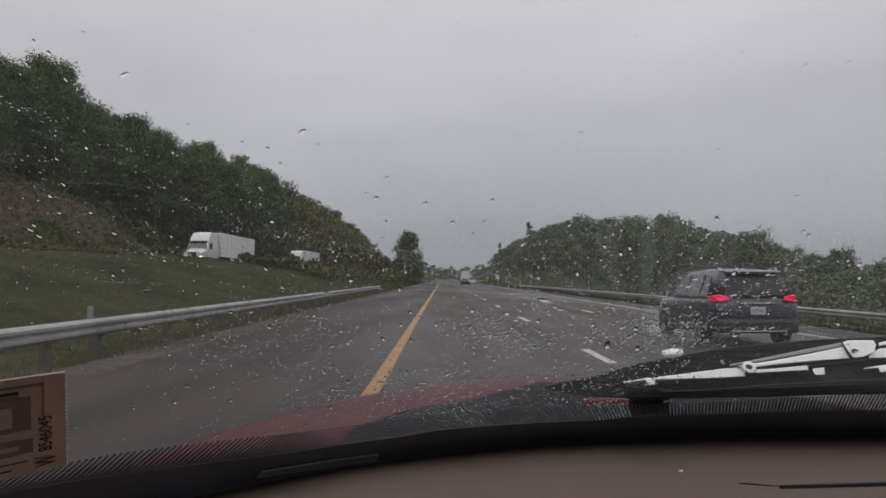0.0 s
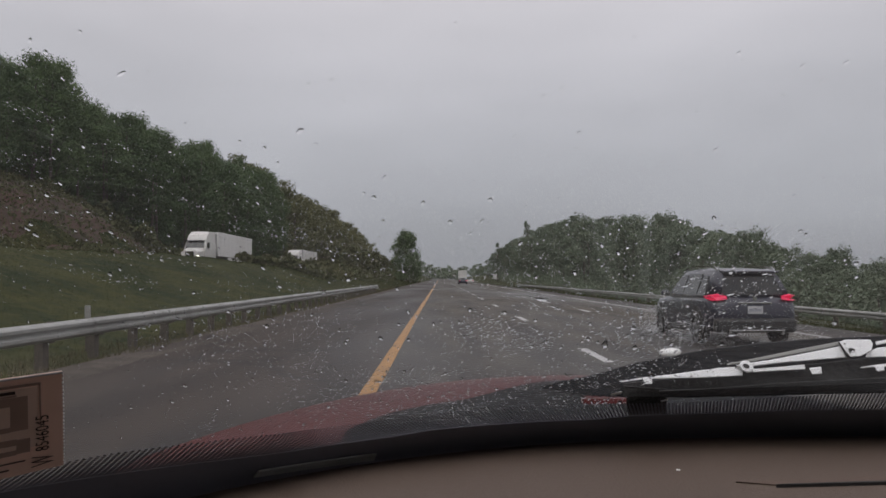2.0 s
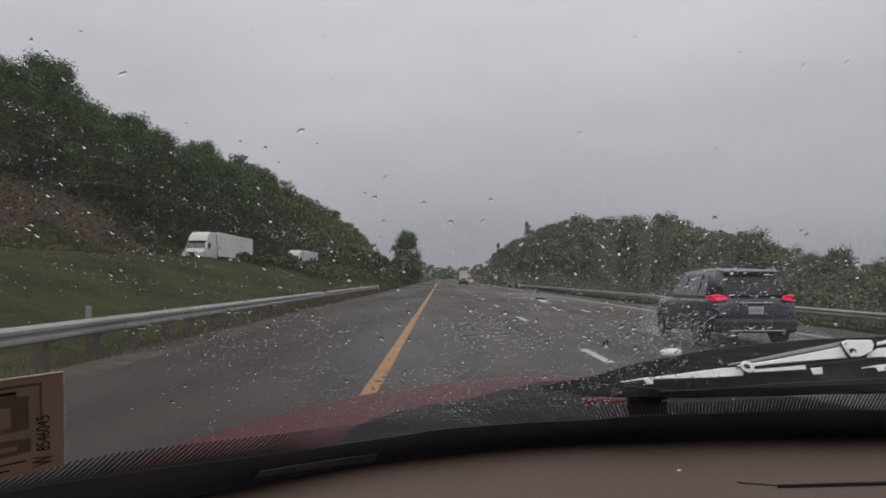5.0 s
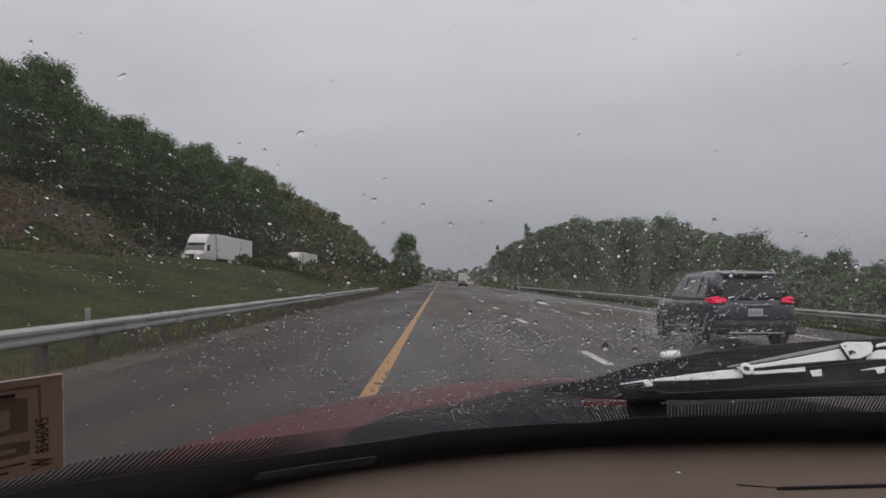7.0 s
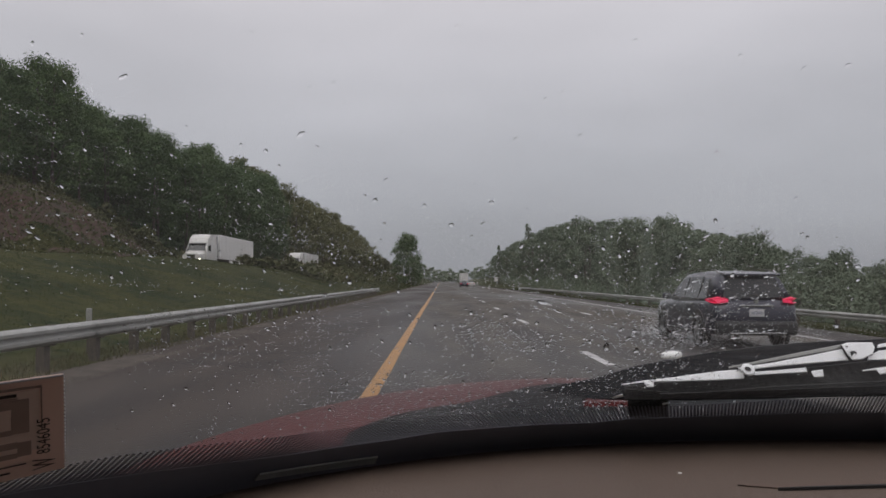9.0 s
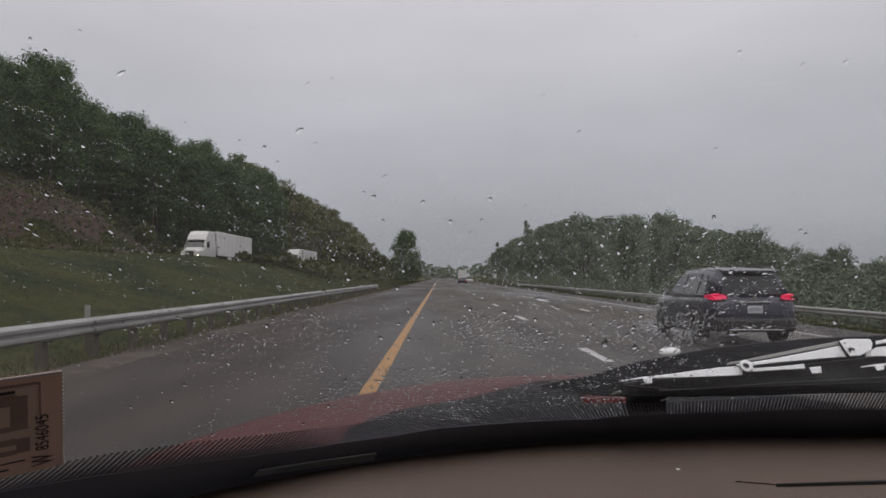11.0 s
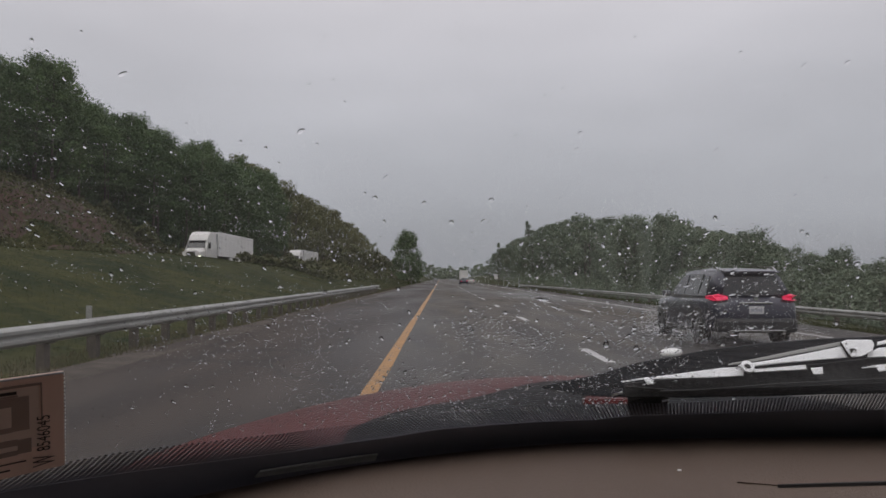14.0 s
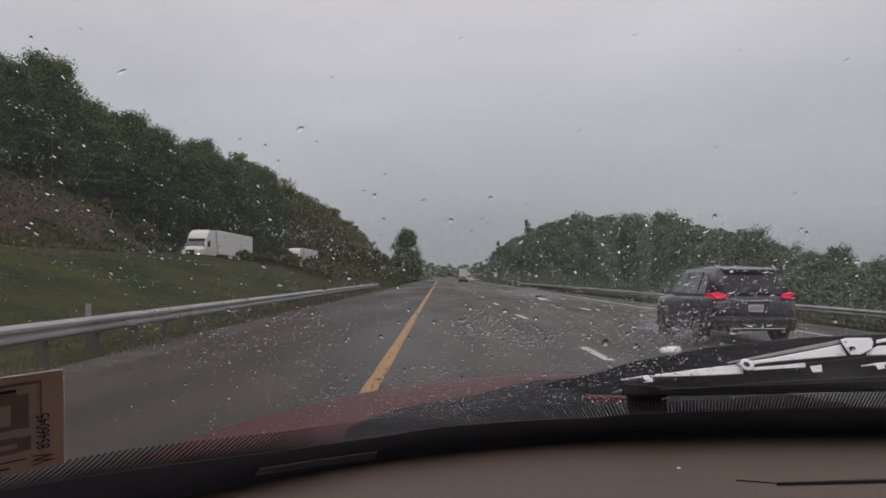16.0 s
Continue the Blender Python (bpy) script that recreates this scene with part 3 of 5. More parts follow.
        part("door_handle", box_bm((0.03, 0.2, 0.035), (s * 0.93, 1.35, 0.95), 0.01), CHROME, car)
        part("exhaust", cyl_bm(0.035, 0.12, (s * 0.55, 0.0, 0.30), "Y", 14), CHROME, car)
    part("bumper", box_bm((1.72, 0.22, 0.30), (0, 0.05, 0.46), 0.07), BLACK_PLASTIC, car, "black lower rear bumper")
    part("bumper_trim", box_bm((1.18, 0.03, 0.035), (0, -0.065, 0.355), 0.01), CHROME, car, "bright metal bumper strip")
    part("tailgate_trim", box_bm((0.72, 0.03, 0.04), (0, 0.015, 0.93), 0.01), CHROME, car)
    plate = part("number_plate", box_bm((0.32, 0.015, 0.16), (0, -0.002, 0.78), 0.006), PLATE_WHITE, car, "pale number plate with blurred bars")
    part("printed_bar", box_bm((0.24, 0.004, 0.06), (0, -0.0115, 0.78)), INK, plate)
    part("badge", cyl_bm(0.05, 0.02, (0, 0.02, 1.02), "Y", 20), CHROME, car, "round chrome badge")
    part("wiper", box_bm((0.34, 0.02, 0.02), (0.1, 0.15, 1.15), turn=Matrix.Rotation(radians(8), 4, "Y")), BLACK_PLASTIC, car)
    return car


SUV_X, SUV_Y = 6.62, 16.1
suv(pose(SUV_X, SUV_Y, float(road_z(SUV_X)), 0, 0, 0), "wet dark navy sport utility car with lit tail lights")


def far_car(m, label, mat):
    """A distant saloon: seen from behind or before, a few hundred metres off."""
    car = thing("car", m, label, "car")
    part("body", loft_bm([ring_box(0.84, 0.3, 0.9, 0.0), ring_box(0.9, 0.25, 0.95, 0.3), ring_box(0.9, 0.25, 0.93, 3.2), ring_box(0.82, 0.3, 0.75, 4.4)]), mat, car, "", True)
    part("cabin_shell", loft_bm([[(0.72, y0, 0.9), (0.56, y1, z), (-0.56, y1, z), (-0.72, y0, 0.9)] for y0, y1, z in ((0.5, 0.95, 1.3), (1.5, 1.5, 1.44), (3.0, 2.3, 1.38))]), DARK_GLASS, car)
    for s in (-1, 1):
        part("tail_light", box_bm((0.3, 0.05, 0.12), (s * 0.66, -0.01, 0.75), 0.02), TAIL_RED, car)
        for y in (0.8, 3.5):
            wheel(car, s * 0.8, y, 0.32, 0.2, s)
    return car


far_car(pose(5.0, 165, float(road_z(5.0))), "distant dark car on the wet road", NAVY)
far_car(pose(8.2, 205, float(road_z(8.2))), "distant pale car on the wet road", TRUCK_WHITE)


def semi_truck(m, label, group="trucks on the opposite carriageway"):
    """Road tractor with a long box trailer; y = 0 at its front bumper, trailer towards +y."""
    truck = thing("semi_truck", m, label, "truck", group)
    part("chassis", box_bm((0.9, 21.5, 0.25), (0, 11.4, 0.95)), BLACK_PLASTIC, truck)
    hood = loft_bm([[(0.85, 0.25, 0.7), (0.95, 0.15, 1.5), (0.6, 0.2, 1.75), (-0.6, 0.2, 1.75), (-0.95, 0.15, 1.5), (-0.85, 0.25, 0.7)],
                    [(1.05, 2.0, 0.7), (1.08, 2.0, 1.8), (0.8, 2.0, 2.1), (-0.8, 2.0, 2.1), (-1.08, 2.0, 1.8), (-1.05, 2.0, 0.7)]])
    part("hood", hood, TRUCK_WHITE, truck, "white sloping hood")
    cab = loft_bm([[(1.15, y, 0.7), (1.2, y, 2.0), (1.05, ya, za), (0.6, ya, za + 0.06), (-0.6, ya, za + 0.06), (-1.05, ya, za), (-1.2, y, 2.0), (-1.15, y, 0.7)]
                   for y, ya, za in ((1.9, 2.5, 2.95), (2.6, 3.0, 3.5), (3.8, 3.9, 3.95), (6.0, 6.0, 4.0))])
    part("cab", cab, TRUCK_WHITE, truck, "white sleeper cab with roof fairing")
    part("windscreen", loft_bm([[(1.0, 1.88, 2.1), (0.92, 2.36, 2.82), (-0.92, 2.36, 2.82), (-1.0, 1.88, 2.1)], [(1.0, 1.95, 2.05), (0.92, 2.45, 2.82), (-0.92, 2.45, 2.82), (-1.0, 1.95, 2.05)]]), DARK_GLASS, truck)
    part("sun_visor", box_bm((2.0, 0.3, 0.05), (0, 2.33, 2.9), 0.01, turn=Matrix.Rotation(radians(15), 4, "X")), BLACK_PLASTIC, truck)
    part("grille", box_bm((0.95, 0.08, 0.85), (0, 0.16, 1.22), 0.03), CHROME, truck, "chrome grille")
    part("bumper", box_bm((2.3, 0.35, 0.42), (0, 0.1, 0.55), 0.06), TRUCK_WHITE, truck)
    for s in (-1, 1):
        part("headlight", box_bm((0.24, 0.12, 0.2), (s * 0.92, 0.2, 1.05), 0.05), HEADLIGHT, truck, "lit headlight")
        part("door_window", box_bm((0.03, 0.85, 0.62), (s * 1.19, 3.0, 2.35), 0.01), DARK_GLASS, truck)
        part("mirror", box_bm((0.12, 0.12, 0.7), (s * 1.5, 2.3, 2.4), 0.03), BLACK_PLASTIC, truck)
        part("exhaust_stack", cyl_bm(0.09, 2.6, (s * 1.1, 6.15, 2.6), "Z", 12), CHROME, truck)
        part("fuel_tank", cyl_bm(0.32, 1.6, (s * 0.95, 4.6, 0.85), "Y", 18), CHROME, truck)
        for y in (1.2, 6.6, 7.9, 20.2, 21.5):
            wheel(truck, s * 1.0, y, 0.5, 0.34, s)
        part("side_skirt", box_bm((0.03, 6.5, 0.7), (s * 1.26, 14.0, 0.85)), TRAILER_GREY, truck)
    trailer = part("trailer", box_bm((2.6, 16.1, 2.85), (0, 14.7, 2.68), 0.04), TRAILER_GREY, truck, "pale grey box trailer")
    for k in range(9):
        for s in (-1, 1):
            part("panel_seam", box_bm((0.02, 0.05, 2.7), (s * 1.305, 7.4 + 1.82 * k, 2.66)), TRUCK_WHITE, trailer)
    return truck


TRUCK_Z = SIDE_ROAD[2] + 0.07
truck = semi_truck(pose(-27.4, 84.0, TRUCK_Z), "white semi truck with a pale box trailer and lit headlights")
copy_thing(truck, pose(-27.6, 142.0, TRUCK_Z))
semi_truck(pose(8.2, 292.0, float(road_z(8.2)), 0, 0, 180), "far semi truck with a pale box trailer driving ahead", "")


def oncoming_car(m, label, mat):
    car = far_car(m, label, mat)
    for s in (-1, 1):
        part("headlight", box_bm((0.34, 0.08, 0.16), (s * 0.62, 4.38, 0.68), 0.03), HEADLIGHT, car, "lit headlight")
    return car


for y, x, paint, words in ((158.0, -26.6, NAVY, "oncoming dark car with lit headlights"), (176.0, -29.8, TRUCK_WHITE, "oncoming pale car with lit headlights"), (196.0, -26.8, NAVY, "oncoming dark car with lit headlights")):
    tagged(oncoming_car(pose(x, y, TRUCK_Z, 0, 0, 180), words, paint), group="cars on the opposite carriageway")


# ---- trees ----
def crown_mesh(name, seed, height, spread, base, clumps, leaves, size, shape="round", mat=None):
    """A crown of leaf clumps on limbs: many small leaf quads with gaps and an uneven outline."""
    rng = np.random.default_rng(seed)
    V = []
    for c in range(clumps):
        h = rng.uniform(0, 1) ** 0.85
        width = {"round": math.sin(math.pi * min(1, 0.16 + 0.80 * h)) ** 0.7, "cone": 1.02 - h, "full": math.sqrt(max(0.0, 1.02 - h ** 2.2)), "tall": (1 - h * 0.75) * 0.9}[shape]
        a = rng.uniform(0, 2 * math.pi)
        r = spread * width * math.sqrt(rng.uniform(0.25, 1.0))
        centre = np.array([r * math.cos(a), r * math.sin(a), base + (height - base) * h])
        rad = spread * rng.uniform(0.2, 0.4) * (0.55 if shape == "cone" else 1)
        d = rng.normal(size=(leaves, 3))
        d /= np.linalg.norm(d, axis=1)[:, None]
        p = centre + d * rad * rng.uniform(0.45, 1.08, (leaves, 1)) * np.array([1, 1, 0.75])
        t1 = rng.normal(size=(leaves, 3))
        t1 -= (t1 * d).sum(1)[:, None] * d * 0.6
        t1 /= np.linalg.norm(t1, axis=1)[:, None]
        t2 = np.cross(d + rng.normal(size=(leaves, 3)) * 0.5, t1)
        t2 /= np.linalg.norm(t2, axis=1)[:, None] + 1e-6
        s = size * rng.uniform(0.6, 1.3, (leaves, 1))
        V.append(np.stack([p - t1 * s, p + t2 * s * 0.45, p + t1 * s, p - t2 * s * 0.45], 1))
    V = np.concatenate(V).reshape(-1, 3)
    n = len(V) // 4
    return V, np.arange(4 * n).reshape(n, 4)


def limb_rings(p0, p1, r0, r1, bend, seg=6, steps=4):
    p0, p1 = Vector(p0), Vector(p1)
    rings = []
    for k in range(steps + 1):
        u = k / steps
        c = p0.lerp(p1, u) + Vector(bend) * math.sin(math.pi * u)
        r = r0 + (r1 - r0) * u
        rings.append([(c.x + r * math.cos(a), c.y + r * math.sin(a), c.z) for a in np.linspace(0, 2 * math.pi, seg, endpoint=False)])
    return rings


def tree(name, label, seed, height, spread, base, clumps=26, leaves=46, size=0.42, shape="round", leaf=None, limbs=7, group="trees"):
    rng = random.Random(seed)
    ob = thing(name, pose(0, 0, 0), label, "tree", group)
    r = 0.012 * height + 0.06
    bm = loft_bm(limb_rings((0, 0, -0.4), (rng.uniform(-0.3, 0.3), rng.uniform(-0.3, 0.3), height * 0.86), r, r * 0.25, (rng.uniform(-0.3, 0.3), 0, 0), 8, 6))
    me = bpy.data.meshes.new("trunk")
    for k in range(limbs):
        a, z = rng.uniform(0, 6.28), base + (height - base) * (0.05 + 0.75 * k / limbs)
        reach = spread * rng.uniform(0.5, 0.85) * (1 - 0.5 * k / limbs)
        extra = loft_bm(limb_rings((0, 0, z), (reach * math.cos(a), reach * math.sin(a), z + reach * 0.6), r * 0.45, 0.03, (0, 0, -0.15 * reach), 5, 3))
        tmp = bpy.data.meshes.new("limb")
        extra.to_mesh(tmp)
        extra.free()
        bm.from_mesh(tmp)
        bpy.data.meshes.remove(tmp)
    bm.to_mesh(me)
    bm.free()
    me.materials.append(BARK)
    trunk = new("trunk", me)
    trunk.parent = ob
    ob["tall"] = height
    if clumps:
        V, F = crown_mesh("crown", seed, height, spread, base, clumps, leaves, size, shape)
        mesh_object("crown", V, F, leaf or LEAF, ob)
    return ob


rng = random.Random(11)


def skyline(x, y):
    """Height at (x, y) that fits the woods' outline as the camera sees it: the wooded ridge on the left, the hill on
    the right sinking to the valley.
    """
    slope = x / y
    rise = np.interp(slope, (-0.58, -0.52, -0.47, -0.40, -0.33, -0.28, -0.20, -0.13, -0.07, -0.05, 0.05, 0.09, 0.13, 0.18, 0.24, 0.30, 0.38, 0.44, 0.50, 0.58),
                     (0.285, 0.282, 0.222, 0.205, 0.166, 0.160, 0.124, 0.075, 0.028, 0.015, 0.020, 0.042, 0.062, 0.076, 0.069, 0.072, 0.060, 0.039, 0.031, 0.020))
    return 1.38 + float(rise) * y


def plant(kinds, places, scale=(0.85, 1.15)):
    """Copies of the kinds at the places; the first place of each kind takes the original."""
    used = set()
    for x, y in places:
        k = rng.randrange(len(kinds))
        s = max(0.42, min(1.35, (skyline(x, y) - float(ground_z(x, y))) / kinds[k]["tall"])) * rng.uniform(*scale)
        m = pose(x, y, float(ground_z(x, y)) - 0.1, 0, 0, rng.uniform(0, 360))
        ob = kinds[k] if k not in used else copy_thing(kinds[k], m)
        used.add(k)
        ob.matrix_world = m @ Matrix.Diagonal((s, s, s * rng.uniform(0.92, 1.1), 1))
    for k, ob in enumerate(kinds):
        if k not in used:
            x, y = places[k]
            ob.matrix_world = pose(x + 3, y + 3, float(ground_z(x + 3, y + 3)) - 0.1)


left_label = "dense green broadleaf tree on the wooded bank"
left_near = [tree("tree", left_label, 20 + k, h, sp, 1.0, 62, 108, 0.168) for k, (h, sp) in enumerate(((16, 4.2), (14.5, 4.6), (17, 3.8), (15, 4.0), (13, 4.4)))]
left_far = [tree("tree", left_label, 40 + k, h, sp, 1.0, 34, 56, 0.29, leaf=LEAF_OLIVE) for k, (h, sp) in enumerate(((16, 4.4), (14.5, 4.8), (15, 4.0)))]
near_places, far_places = [], []
y = 58.0
while y < 440:
    gap = 4.6 if y < 190 else 7.5
    for row, x in enumerate((-40.0, -45.5, -51.0, -57.0) if y < 190 else (-40.0, -47.0, -54.0)):
        place = (x + rng.uniform(-2.2, 2.2), y + rng.uniform(-2, 2))
        if abs(place[0]) / place[1] < 0.70 and (place[0] < -44.5 or place[1] > 108):
            (near_places if y < 190 else far_places).append(place)
    y += gap
plant(left_near, near_places, (0.84, 1.03))
plant(left_far, far_places, (0.84, 1.03))

right_label = "grey-green broadleaf tree in the valley woods"
right_near = [tree("tree", right_label, 60 + k, h, sp, 1.5, 72, 120, 0.142, leaf=LEAF_HAZED, group="valley trees") for k, (h, sp) in enumerate(((12, 3.4), (10.5, 3.8), (13, 3.1), (11.5, 3.5)))]
right_far = [tree("tree", right_label, 70 + k, h, sp, 1.5, 36, 60, 0.26, leaf=LEAF_HAZED, group="valley trees") for k, (h, sp) in enumerate(((15, 4.0), (13.5, 4.4), (16, 3.6)))]
near_places, far_places = [], []
y = 56.0
while y < 400:
    for x in (33.0, 38.5, 44.5):
        if x / y < 0.66:
            place = (x + rng.uniform(-2, 2) - (7 if y > 210 else 0) * smoothstep(210, 330, y), y + rng.uniform(-2, 2))
            (near_places if y < 135 else far_places).append(place)
    y += 4.4 if y < 135 else 7.0
plant(right_near, near_places, (0.84, 1.03))
plant(right_far, far_places, (0.84, 1.03))

# single trees
lone = tree("tree", "tall rounded green tree standing alone beside the road", 91, 14.8, 4.7, 0.3, 150, 70, 0.3, "full", group="single trees")
lone.matrix_world = pose(-10.4, 235, float(ground_z(-10.4, 235)))
pine = tree("tree", "dark ragged pine tree above the valley woods", 92, 15, 2.6, 2, 90, 46, 0.26, "cone", leaf=LEAF_HAZED, group="single trees")
pine.matrix_world = pose(21.5, 285, float(ground_z(21.5, 285)))
snag = tree("tree", "slim half-bare tree rising above the woods", 93, 19, 2.2, 6, 34, 46, 0.26, "tall", leaf=LEAF_HAZED, group="single trees")
snag.matrix_world = pose(31, 272, float(ground_z(31, 272)))
bare = tree("tree", "bare grey tree with thin branches", 94, 15, 4.4, 4, 0, 0, 0.4, limbs=26, group="single trees")
bare.matrix_world = pose(47, 112, float(ground_z(47, 112)))


# the rock cut that the road has left behind, with the woods on its crest and on the hill across
def cut_z(u, y):
    """Height of the cut: u = 0 at its toe, steep face, crest at 0.4, back slope to 1."""
    crest = 15.0 * smoothstep(-128, -215, y) * (0.85 + 0.15 * np.sin(y * 0.06))
    face = np.interp(u, (0, 0.06, 0.14, 0.20, 0.30, 0.40, 0.60, 1.0), (0, 0.10, 0.42, 0.50, 0.88, 1.0, 1.08, 0.0))
    ledge = 0.5 * np.sin(u * 46 + 0.21 * y) * np.sin(0.37 * y) * smoothstep(0.02, 0.1, u)
    return -0.9 + crest * face + ledge * smoothstep(-130, -160, y) - 8.0 * smoothstep(0.6, 1.0, u)


V, F, cols = [], [], 34
for k, y in enumerate(np.arange(-318, -124, 2.0)):
    for i in range(cols):
        u = i / (cols - 1)
        bulge = 1.1 * noise.noise((0.09 * y, 5 * u, 0.5)) + 0.5 * noise.noise((0.3 * y, 16 * u, 2.5))
        V.append((19.2 + 50 * u ** 1.25 + bulge * float(smoothstep(0, 0.08, u)), y, float(cut_z(u, y)) + 0.5 * bulge * float(smoothstep(0, 0.08, u))))
    if k:
        F += [((k - 1) * cols + i, (k - 1) * cols + i + 1, k * cols + i + 1, k * cols + i) for i in range(cols - 1)]
tagged(mesh_object("rock_bank", V, F, ROCK), "orange-brown crumbling rock cut beside the road", "bank", kind="structure")


# woods farther back, undergrowth and grass: beyond counting
def joined(name, V, F, mat, label, category):
    return tagged(mesh_object(name, V, F, mat), label, category, kind="stuff")


def woods(name, seed, spots, height, spread, mat, label, clumps=16, leaves=22, size=0.8):
    VV, count = [], 0
    r = np.random.default_rng(seed)
    kinds = [crown_mesh("crown", seed + k, height, spread, 1.0, clumps, leaves, size)[0] for k in range(4)]
    for x, y in spots:
        fit = (skyline(x, y) - float(ground_z(x, y))) / height if y < 600 and height > 8 else 1.0
        v = kinds[r.integers(4)] * (max(0.3, min(1.2, fit)) * r.uniform(0.75, 0.96))
        a = r.uniform(0, 6.28)
        rot = np.array([[math.cos(a), -math.sin(a), 0], [math.sin(a), math.cos(a), 0], [0, 0, 1]])
        VV.append(v @ rot.T + np.array([x, y, float(ground_z(x, y))]))
    V = np.concatenate(VV)
    return joined(name, V, np.arange(len(V)).reshape(-1, 4), mat, label, "woods")


woods("woods", 5, [(rng.uniform(-84, -58), yy + rng.uniform(-3, 3)) for yy in np.arange(80, 520, 2.2)], 16, 4.6, LEAF, "dense green woods on the hill behind the first trees")
woods("woods", 6, [(rng.uniform(46, 120), yy + rng.uniform(-3, 3)) for yy in np.arange(100, 420, 2.4)], 13, 4.4, LEAF_HAZED, "grey-green woods filling the valley")
woods("woods", 7, [(rng.uniform(-60, 190) + 0.02 * yy, yy) for yy in np.arange(700, 1200, 3.0)], 14, 6, LEAF_HAZED, "far hazy woods along the horizon", 12, 16, 1.4)
woods("woods", 8, [(rng.uniform(-24, -14.5) - (yy - 140) * 0.03, yy + rng.uniform(-3, 3)) for yy in np.arange(150, 420, 4.0)], 5.0, 3.0, BRUSH, "bushy scrub on the bank beside the road", 14, 26, 0.5)


def grove(name, seed, spots, mat, label):
    """Crowns on trunks at spots of x, y, z and size, all in one."""
    VV, r = [], np.random.default_rng(seed)
    kinds = [crown_mesh("crown", seed + k, 14, 4.2, 1.5, 22, 34, 0.42)[0] for k in range(3)]
    for x, y, z, size in spots:
        a = r.uniform(0, 6.28)
        rot = np.array([[math.cos(a), -math.sin(a), 0], [math.sin(a), math.cos(a), 0], [0, 0, 1]])
        stem = [[(0.16 * math.cos(q), 0.16 * math.sin(q), -0.5), (0.16 * math.cos(q + 1.05), 0.16 * math.sin(q + 1.05), -0.5), (0.05 * math.cos(q + 1.05), 0.05 * math.sin(q + 1.05), 12), (0.05 * math.cos(q), 0.05 * math.sin(q), 12)] for q in np.arange(6) * 1.05]
        VV.append(np.concatenate([kinds[r.integers(3)], np.array(stem).reshape(-1, 3)]) @ rot.T * size + np.array([x, y, z]))
    V = np.concatenate(VV)
    return joined(name, V, np.arange(len(V)).reshape(-1, 4), mat, label, "woods")


spots = [(19.2 + 50 * u ** 1.25, y, float(cut_z(u, y)) - 0.5, rng.uniform(0.4, 0.7)) for y in np.arange(-312, -130, 4.2) for u in (rng.uniform(0.34, 0.66),)]
grove("woods", 50, spots, LEAF_HAZED, "thin green trees along the crest of the rock cut")
spots = [(x, y, float(ground_z(x, y)) - 0.2, rng.uniform(0.75, 1.0)) for y in np.arange(-310, 48, 6.0) for x in (rng.uniform(-44, -38), rng.uniform(-54, -46))]
grove("woods", 54, spots, LEAF, "dense green woods on the hill across the road")


def scatter(name, seed, n, area, make, mat, label, category):
    """n leaves or blades over an area, each placed on the ground."""
    r = np.random.default_rng(seed)
    x = r.uniform(area[0], area[1], n)
    y = area[2] + (area[3] - area[2]) * r.uniform(0, 1, n) ** 1.7
    z = ground_z(x, y)
    V = make(r, x, y, z)
    k = V.shape[1]
    return joined(name, V.reshape(-1, 3), np.arange(n * k).reshape(n, k), mat, label, category)


def blades(low, high, width):
    def make(r, x, y, z):
        n = len(x)
        h, a, lean = r.uniform(low, high, n), r.uniform(0, 6.28, n), r.normal(0, 0.35, (n, 2))
        w = width * (1 + y * 0.03)
        p = np.stack([x, y, z - 0.03], -1)
        side = np.stack([np.cos(a) * w, np.sin(a) * w, 0 * a], -1)
        tip = p + np.stack([lean[:, 0] * h, lean[:, 1] * h, h], -1)
        return np.stack([p - side, p + side, tip], 1)
    return make


def leaf_sprays(height, size):
    def make(r, x, y, z):
        n = len(x)
        hump = height * (0.35 + 0.65 * np.abs(np.sin(x * 0.55 + 1.3) * np.cos(y * 0.21) + 0.4 * np.sin(x * 1.7 + y * 0.6)))
        p = np.stack([x, y, z + hump * r.uniform(0, 1, n) ** 0.6], -1)
        t1, t2 = r.normal(size=(n, 3)), r.normal(size=(n, 3))
        t1 /= np.linalg.norm(t1, axis=1)[:, None]
        t2 /= np.linalg.norm(t2, axis=1)[:, None]
        s = (size * r.uniform(0.6, 1.3, n))[:, None]
        return np.stack([p - t1 * s, p + t2 * s * 0.5, p + t1 * s, p - t2 * s * 0.5], 1)
    return make


scatter("grass", 1, 130000, (-22.5, -6.9, 6, 300), blades(0.04, 0.11, 0.006), GRASS, "wet green and olive grass of the median", "grass")
scatter("verge_grass", 2, 14000, (-7.4, -5.85, 4, 120), blades(0.06, 0.2, 0.008), STRAW, "dry yellowish grass along the shoulder", "grass")
scatter("verge_grass", 3, 40000, (12.3, 24, 14, 200), blades(0.07, 0.2, 0.009), GRASS, "green grass below the outer guardrail", "grass")
scatter("undergrowth", 7, 15000, (-45.5, -34.5, 50, 112), leaf_sprays(1.4, 0.2), BRUSH, "sparse brush on the bare soil bank", "undergrowth")
scatter("undergrowth", 4, 50000, (-58, -34.5, 100, 330), leaf_sprays(3.0, 0.28), BRUSH, "tangled undergrowth at the foot of the trees", "undergrowth")
scatter("undergrowth", 5, 80000, (22, 40, 40, 330), leaf_sprays(3.4, 0.15), LEAF_HAZED, "thick undergrowth below the valley trees", "undergrowth")
scatter("undergrowth", 6, 16000, (-24, -13, 88, 330), leaf_sprays(1.5, 0.3), BRUSH, "low brush on the bank beside the road", "undergrowth")
